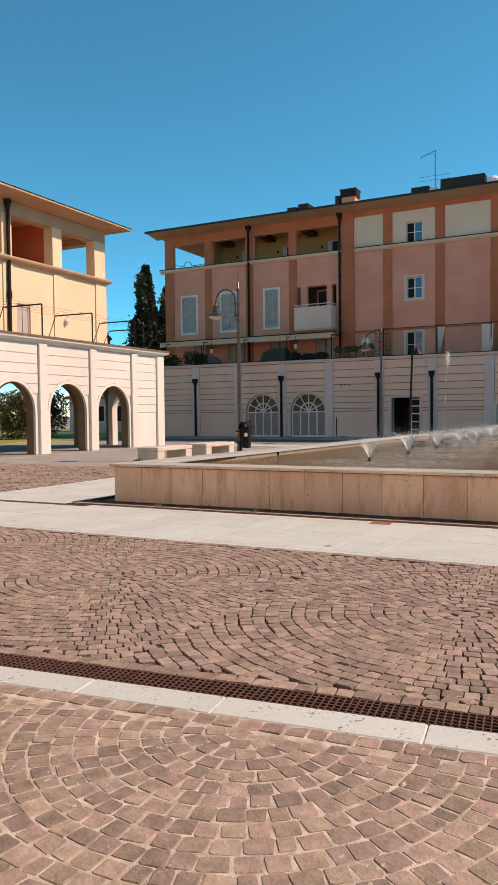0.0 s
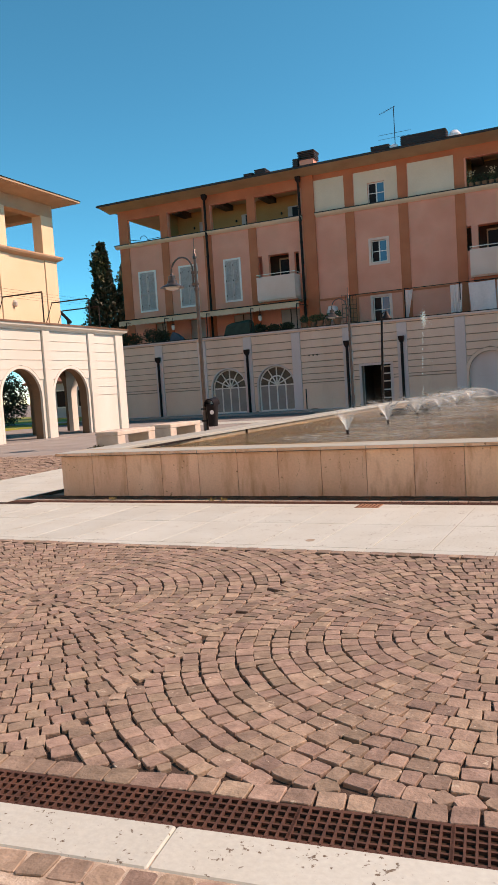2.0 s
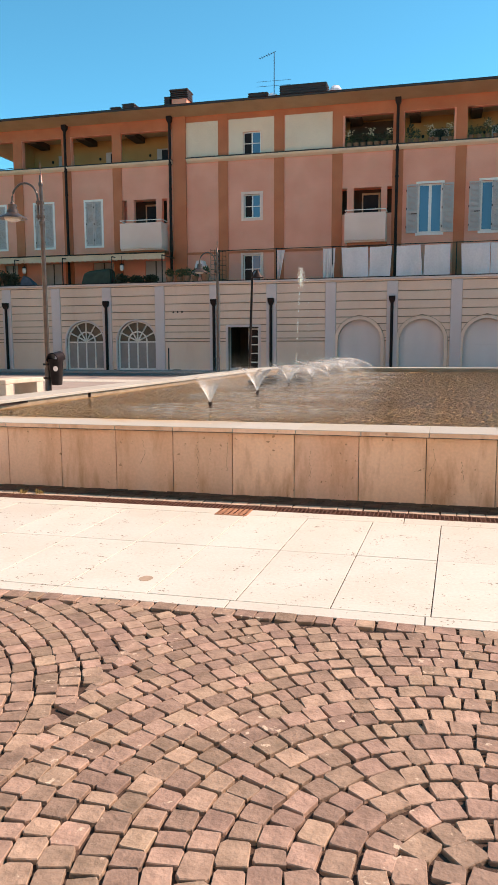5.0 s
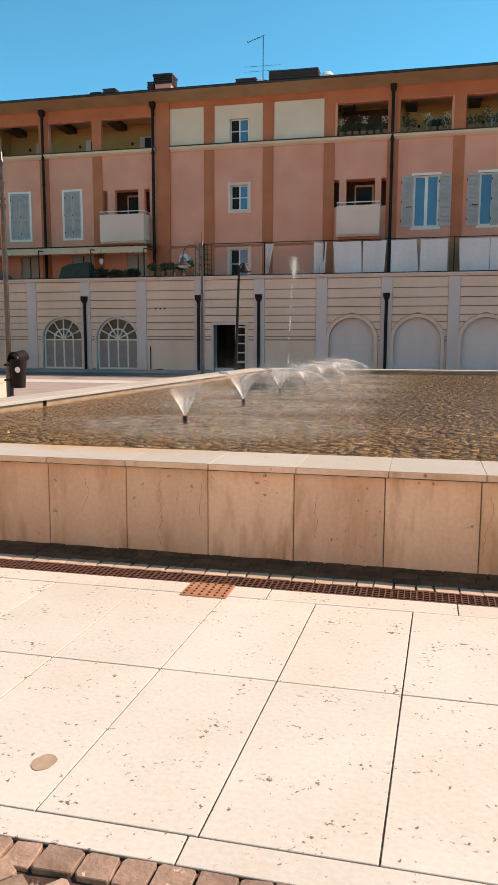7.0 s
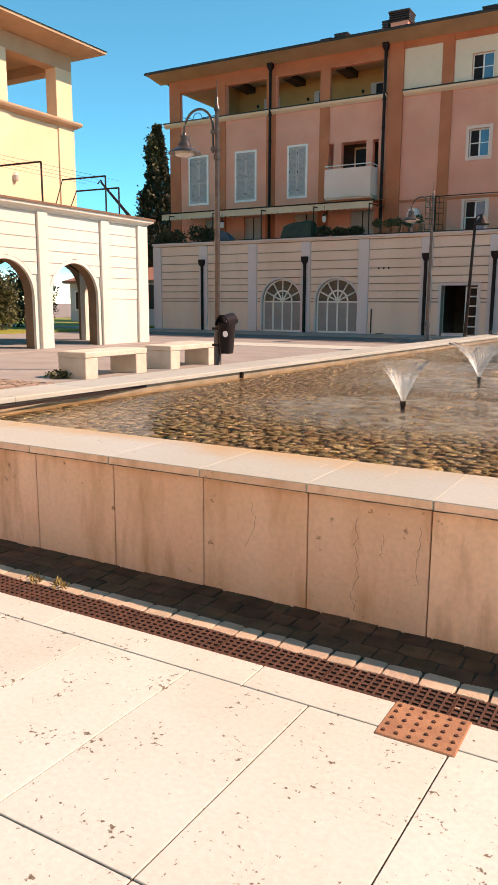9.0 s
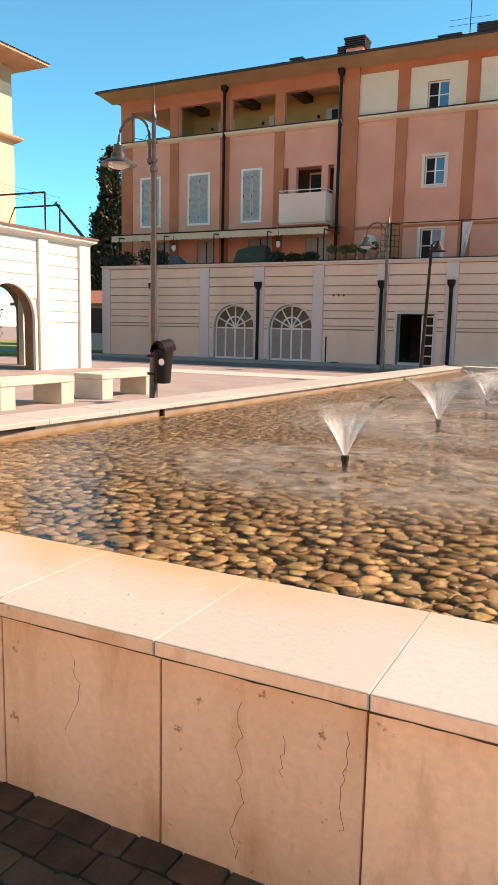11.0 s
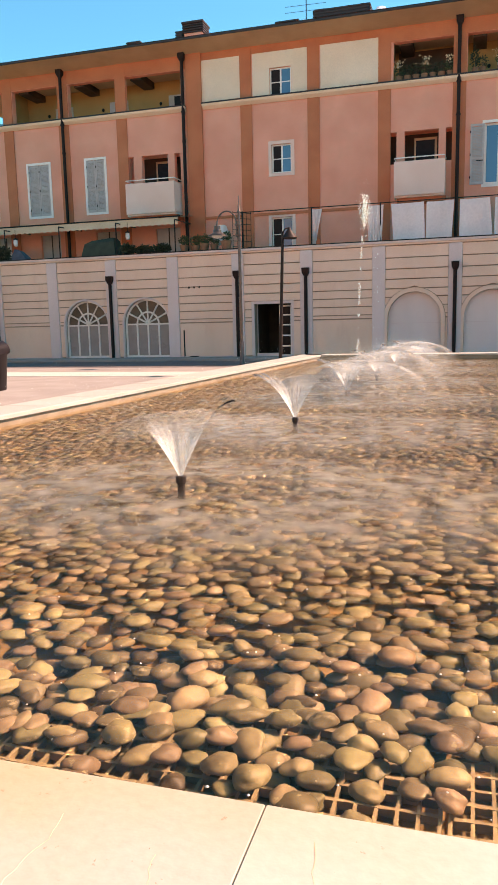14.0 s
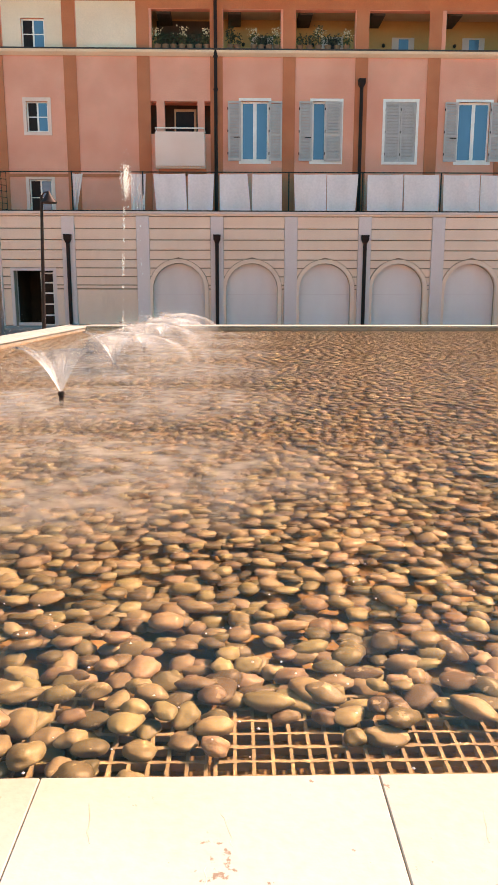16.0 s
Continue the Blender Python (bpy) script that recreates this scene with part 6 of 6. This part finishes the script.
def leaves(n, place, size, squash=1.0):
    """Small bent leaf blades scattered by place(), which gives a point and an outward direction."""
    V, F = [], []
    for _ in range(n):
        p, out = place()
        u = Vector((lr.gauss(0, 1), lr.gauss(0, 1), lr.gauss(0, 0.7))).normalized()
        d = (out + 0.9 * u).normalized()
        s = d.cross(Vector((lr.gauss(0, 1), lr.gauss(0, 1), lr.gauss(0, 1)))).normalized()
        L, W = size * lr.uniform(0.6, 1.4), size * lr.uniform(0.25, 0.45) * squash
        m = len(V)
        V += [tuple(p), tuple(p + d * L * 0.5 + s * W), tuple(p + d * L), tuple(p + d * L * 0.5 - s * W)]
        F += [(m, m + 1, m + 2), (m, m + 2, m + 3)]
    return V, F


def shrub(at, rx, ry, rz, n, size, mt, label, name="shrub", pot=0.0, group=""):
    t = thing(name, label, "plant", at, 0, group)
    if pot:
        part("pot", Geo().lathe(0, 0, [(pot * 0.7, 0), (pot, pot * 1.5), (pot * 1.08, pot * 1.52), (pot * 1.08, pot * 1.75), (pot * 0.9, pot * 1.75)], 14), POT, t, "terracotta pot", True)
    z0 = pot * 1.7

    def place():
        v = Vector((lr.gauss(0, 1), lr.gauss(0, 1), lr.gauss(0, 1))).normalized()
        k = lr.uniform(0.35, 1.0) * (1 + 0.35 * noise.noise(v * 2.2 + Vector(at)))
        return Vector((v.x * rx * k, v.y * ry * k, z0 + rz + v.z * rz * k)), v
    V, F = leaves(n, place, size)
    tagged(fast("foliage", V, F, mt, t), kind="stuff")
    part("stem", Geo().tube([(0, 0, z0 * 0.9), (0.01, 0, z0 + rz)], 0.02, 5), BARK, t)
    return t


for x, rx, rz in ((-23.8, 0.5, 0.3), (-22.9, 0.6, 0.35), (-21.5, 0.7, 0.45), (-20.8, 0.5, 0.35), (-14.2, 0.4, 0.25), (-13.4, 0.35, 0.2), (-12.6, 0.4, 0.22)):
    shrub((x, 40.25, 4.62), rx, 0.3, rz, 700, 0.11, LEAF, "dark bushy plant in the terrace planter", "planter_shrub", 0.0, "terrace shrubs")
for x, p in ((-11.55, 0.19), (-11.0, 0.17), (-10.6, 0.2), (-10.15, 0.18), (-9.6, 0.24)):
    shrub((x, 40.35, 4.62), 0.22, 0.2, 0.2, 260, 0.09, LEAF2, "potted plant standing on the terrace edge", "potted_plant", p, "terrace pot plants")
tb = thing("terrace_table", "white covered table on the terrace", "table", (-10.1, 41.2, 4.55))
part("cloth", Geo().loft([ring(0.5, 0.4, 0.45), ring(0.42, 0.35, 1.0), ring(0.3, 0.3, 1.25)]), SHEET, tb, "white cloth", True)
for i, x in enumerate((-2.55, -2.2, -1.85, -1.5, -1.15, -0.8, -0.45, 0.55, 0.85, 1.55, 1.85, 2.2, 2.5, 3.5, 3.9, 4.3, 4.7, 5.1, 5.5)):
    big = x in (0.55, 4.3)
    shrub((x, 43.12, 11.49), 0.2, 0.15, 0.42 if big else 0.22, 200 if big else 90, 0.09, LEAF if i % 3 else LEAF2, "potted plant on the loggia ledge", "loggia_plant", 0.14, "loggia pot plants")
    if i % 3 == 0:
        V, F = leaves(40, lambda: (Vector((lr.gauss(0, 0.12), lr.gauss(0, 0.08), 0.55 + lr.uniform(0, 0.35))), Vector((0, 0, 1))), 0.06, 2.0)
        f = fast("flowers", V, F, FLOWER)
        f.matrix_basis = pose(x, 43.08, 11.49)
        tagged(f, "pale flowers among the loggia plants", "flowers", kind="stuff")


# ---- trees and distance ----
def column_tree(at, h, r, n, group=""):
    """A dense column-shaped evergreen."""
    t = thing("evergreen_tree", "dark column-shaped evergreen tree behind the block", "tree", at, 0, "evergreen trees")
    part("trunk", Geo().tube([(0, 0, -0.1), (0.05, 0, h * 0.4), (0, 0.05, h * 0.92)], [0.22, 0.14, 0.03], 8), BARK, t, "", True)
    g = Geo()
    for k in range(16):
        z, a = h * (0.12 + 0.05 * k), k * 2.4
        q = r * 0.8 * (1 - (z / h - 0.35) ** 2 * 1.4)
        g.tube([(0, 0, z), (0.6 * q * math.cos(a), 0.6 * q * math.sin(a), z + 0.7), (q * math.cos(a), q * math.sin(a), z + 1.5)], [0.06, 0.04, 0.015], 5)
    part("limb", g, BARK, t)

    def place():
        z = lr.uniform(0.06, 1.0) ** 0.9
        prof = min(1.0, (1.0 - z) * 2.0 + 0.10) * (0.75 + 0.25 * min(1, z * 5))
        a = lr.uniform(0, 6.283)
        k = 1 + 0.5 * noise.noise(Vector((math.cos(a) * 1.6, math.sin(a) * 1.6, z * h * 0.7 + at[0])))
        q = r * prof * k * lr.uniform(0.55, 1.0)
        return Vector((q * math.cos(a), q * math.sin(a), z * h)), Vector((math.cos(a), math.sin(a), 0.8)).normalized()
    V, F = leaves(n, place, 0.30, 1.2)
    tagged(fast("crown", V, F, LEAF, t), kind="stuff")
    for k in range(26):
        z, a = lr.uniform(0.2, 0.96), lr.uniform(0, 6.283)
        q = r * min(1.0, (1.0 - z) * 2.0 + 0.12) * lr.uniform(0.85, 1.2)
        c = Vector((q * math.cos(a), q * math.sin(a), z * h))
        V, F = leaves(150, lambda: (c + Vector((lr.gauss(0, 0.22), lr.gauss(0, 0.22), lr.gauss(0, 0.34))), Vector((math.cos(a), math.sin(a), 0.9)).normalized()), 0.24, 1.2)
        tagged(fast("clump", V, F, LEAF2 if k % 3 == 0 else LEAF, t), kind="stuff")


column_tree((-35.9, 56.0, 0), 15.0, 1.4, 9000)
column_tree((-34.6, 57.5, 0), 13.2, 1.2, 6500)
for x, y, s in ((-31, 22, 1.6), (-33, 29, 1.9), (-30, 33.5, 1.5), (-32, 38, 1.7), (-36, 16, 2.2), (-29.5, 27.5, 1.2)):
    shrub((x, y, 0.0), s, s, s * 1.05, 6500, 0.15, LEAF2 if x > -32 else LEAF, "rounded garden bush behind the arcade", "garden_bush", 0.0, "garden bushes")


def far_house(name, label, x0, x1, y0, y1, h, nwin, storeys, roofmat):
    t = thing(name, label, "building", (x0, y0, 0))
    w, d = x1 - x0, y1 - y0
    part("wall", Geo().box(0, w, 0, d, -0.05, h), FARW, t)
    part("roof", Geo().loft([[(-0.4, -0.4, h), (w + 0.4, -0.4, h), (w + 0.4, d + 0.4, h), (-0.4, d + 0.4, h)], [(-0.4, -0.4, h + 0.2), (w + 0.4, -0.4, h + 0.2), (w + 0.4, d + 0.4, h + 0.2), (-0.4, d + 0.4, h + 0.2)], [(w * 0.2, d * 0.45, h + 1.2), (w * 0.8, d * 0.45, h + 1.2), (w * 0.8, d * 0.55, h + 1.2), (w * 0.2, d * 0.55, h + 1.2)]]), roofmat, t)
    for s in range(storeys):
        for i in range(nwin):
            cx, z = w * (i + 0.5) / nwin, h * (s + 0.3) / storeys
            win = part("window", pierced(Geo(), cx - 0.6, cx + 0.6, z, z + 1.5, [(cx - 0.5, cx + 0.5, z + 0.1, z + 1.4)], -0.05, 0.02), TRIMW, t)
            part("pane", Geo().box(cx - 0.5, cx + 0.5, -0.02, -0.01, z + 0.1, z + 1.4), GLASSD, win)


far_house("white_house", "distant white house with dark windows", -47, -30, 66, 76, 8.2, 6, 3, ROOF)
far_house("low_building", "distant low building with a red tiled roof", -40, -29, 50, 54.5, 2.9, 5, 1, FARR)
far_house("town_house", "distant pale house beyond the garden", -64, -52, 14, 44, 6.5, 5, 2, FARR)
g = thing("boundary_wall", "dark shaded boundary wall beside the block", "wall", (-30, 44.5, 0))
part("wall", Geo().box(0, 5.6, 0, 0.3, -0.05, 1.1), FARW, g)
part("hedge_screen", Geo().box(0, 5.6, 0.05, 0.25, 1.1, 2.6), DARK, g, "dark screen above the wall")
cr = thing("tower_crane", "distant slim crane arm above the roofs", "crane", (-66.4, 90, 0))
part("mast", Geo().tube([(0, 0, 0), (0, 0, 12.4), (-0.1, 0, 13.2)], 0.2, 6), IRON, cr)
part("arm", Geo().tube([(0.4, 0, 12.9), (-4.9, 0, 18.1)], [0.24, 0.14], 6), IRON, cr)
part("tip", Geo().tube([(-5.5, 0, 17.9), (-4.9, 0, 18.4), (-4.5, 0, 17.6)], 0.1, 5), IRON, cr)
for x, y in ((-1.62, 9.16), (-1.45, 9.17), (-3.2, 9.2), (2.9, 9.2)):
    V, F = leaves(26, lambda: (Vector((lr.gauss(0, 0.025), lr.gauss(0, 0.015), 0.0)), Vector((0, 0, 1.4))), 0.05, 0.3)
    w = fast("weed", V, F, DRYWEED)
    w.matrix_basis = pose(x, y, 0.0)
    tagged(w, "small dry weed growing by the kerb stones", "weed", "weeds")
shrub((-9.3, 17.2, 0.0), 0.25, 0.18, 0.07, 200, 0.07, LEAF2, "low weeds at the foot of the bench", "weed_patch")

# ---- unseen plain walls added behind the view to bounce warm light ----
for name, x0, x1, y0, y1, h in (("wall_south", -60, 45, -16.5, -16.0, 15.0), ("bounce_wall_south_east", 45, 45.5, -16.5, 20, 12.0)):
    tagged(part(name, Geo().box(x0, x1, y0, y1, -0.05, h), PINKW), "unseen plain plaster wall added to bounce warm light", "wall", kind="structure")

# ---- single paving stones, last ----
for i, s in enumerate(sorted(close_set)):
    x, y, a, w, d, h = s
    ob = new("paving_stone", shapes[i % 8])
    ob.parent = pavement
    ob.matrix_basis = pose(x, y, h - 0.004, 0, 0, math.degrees(a)) @ Matrix.Diagonal((w / 0.096, d / 0.096, 1, 1))
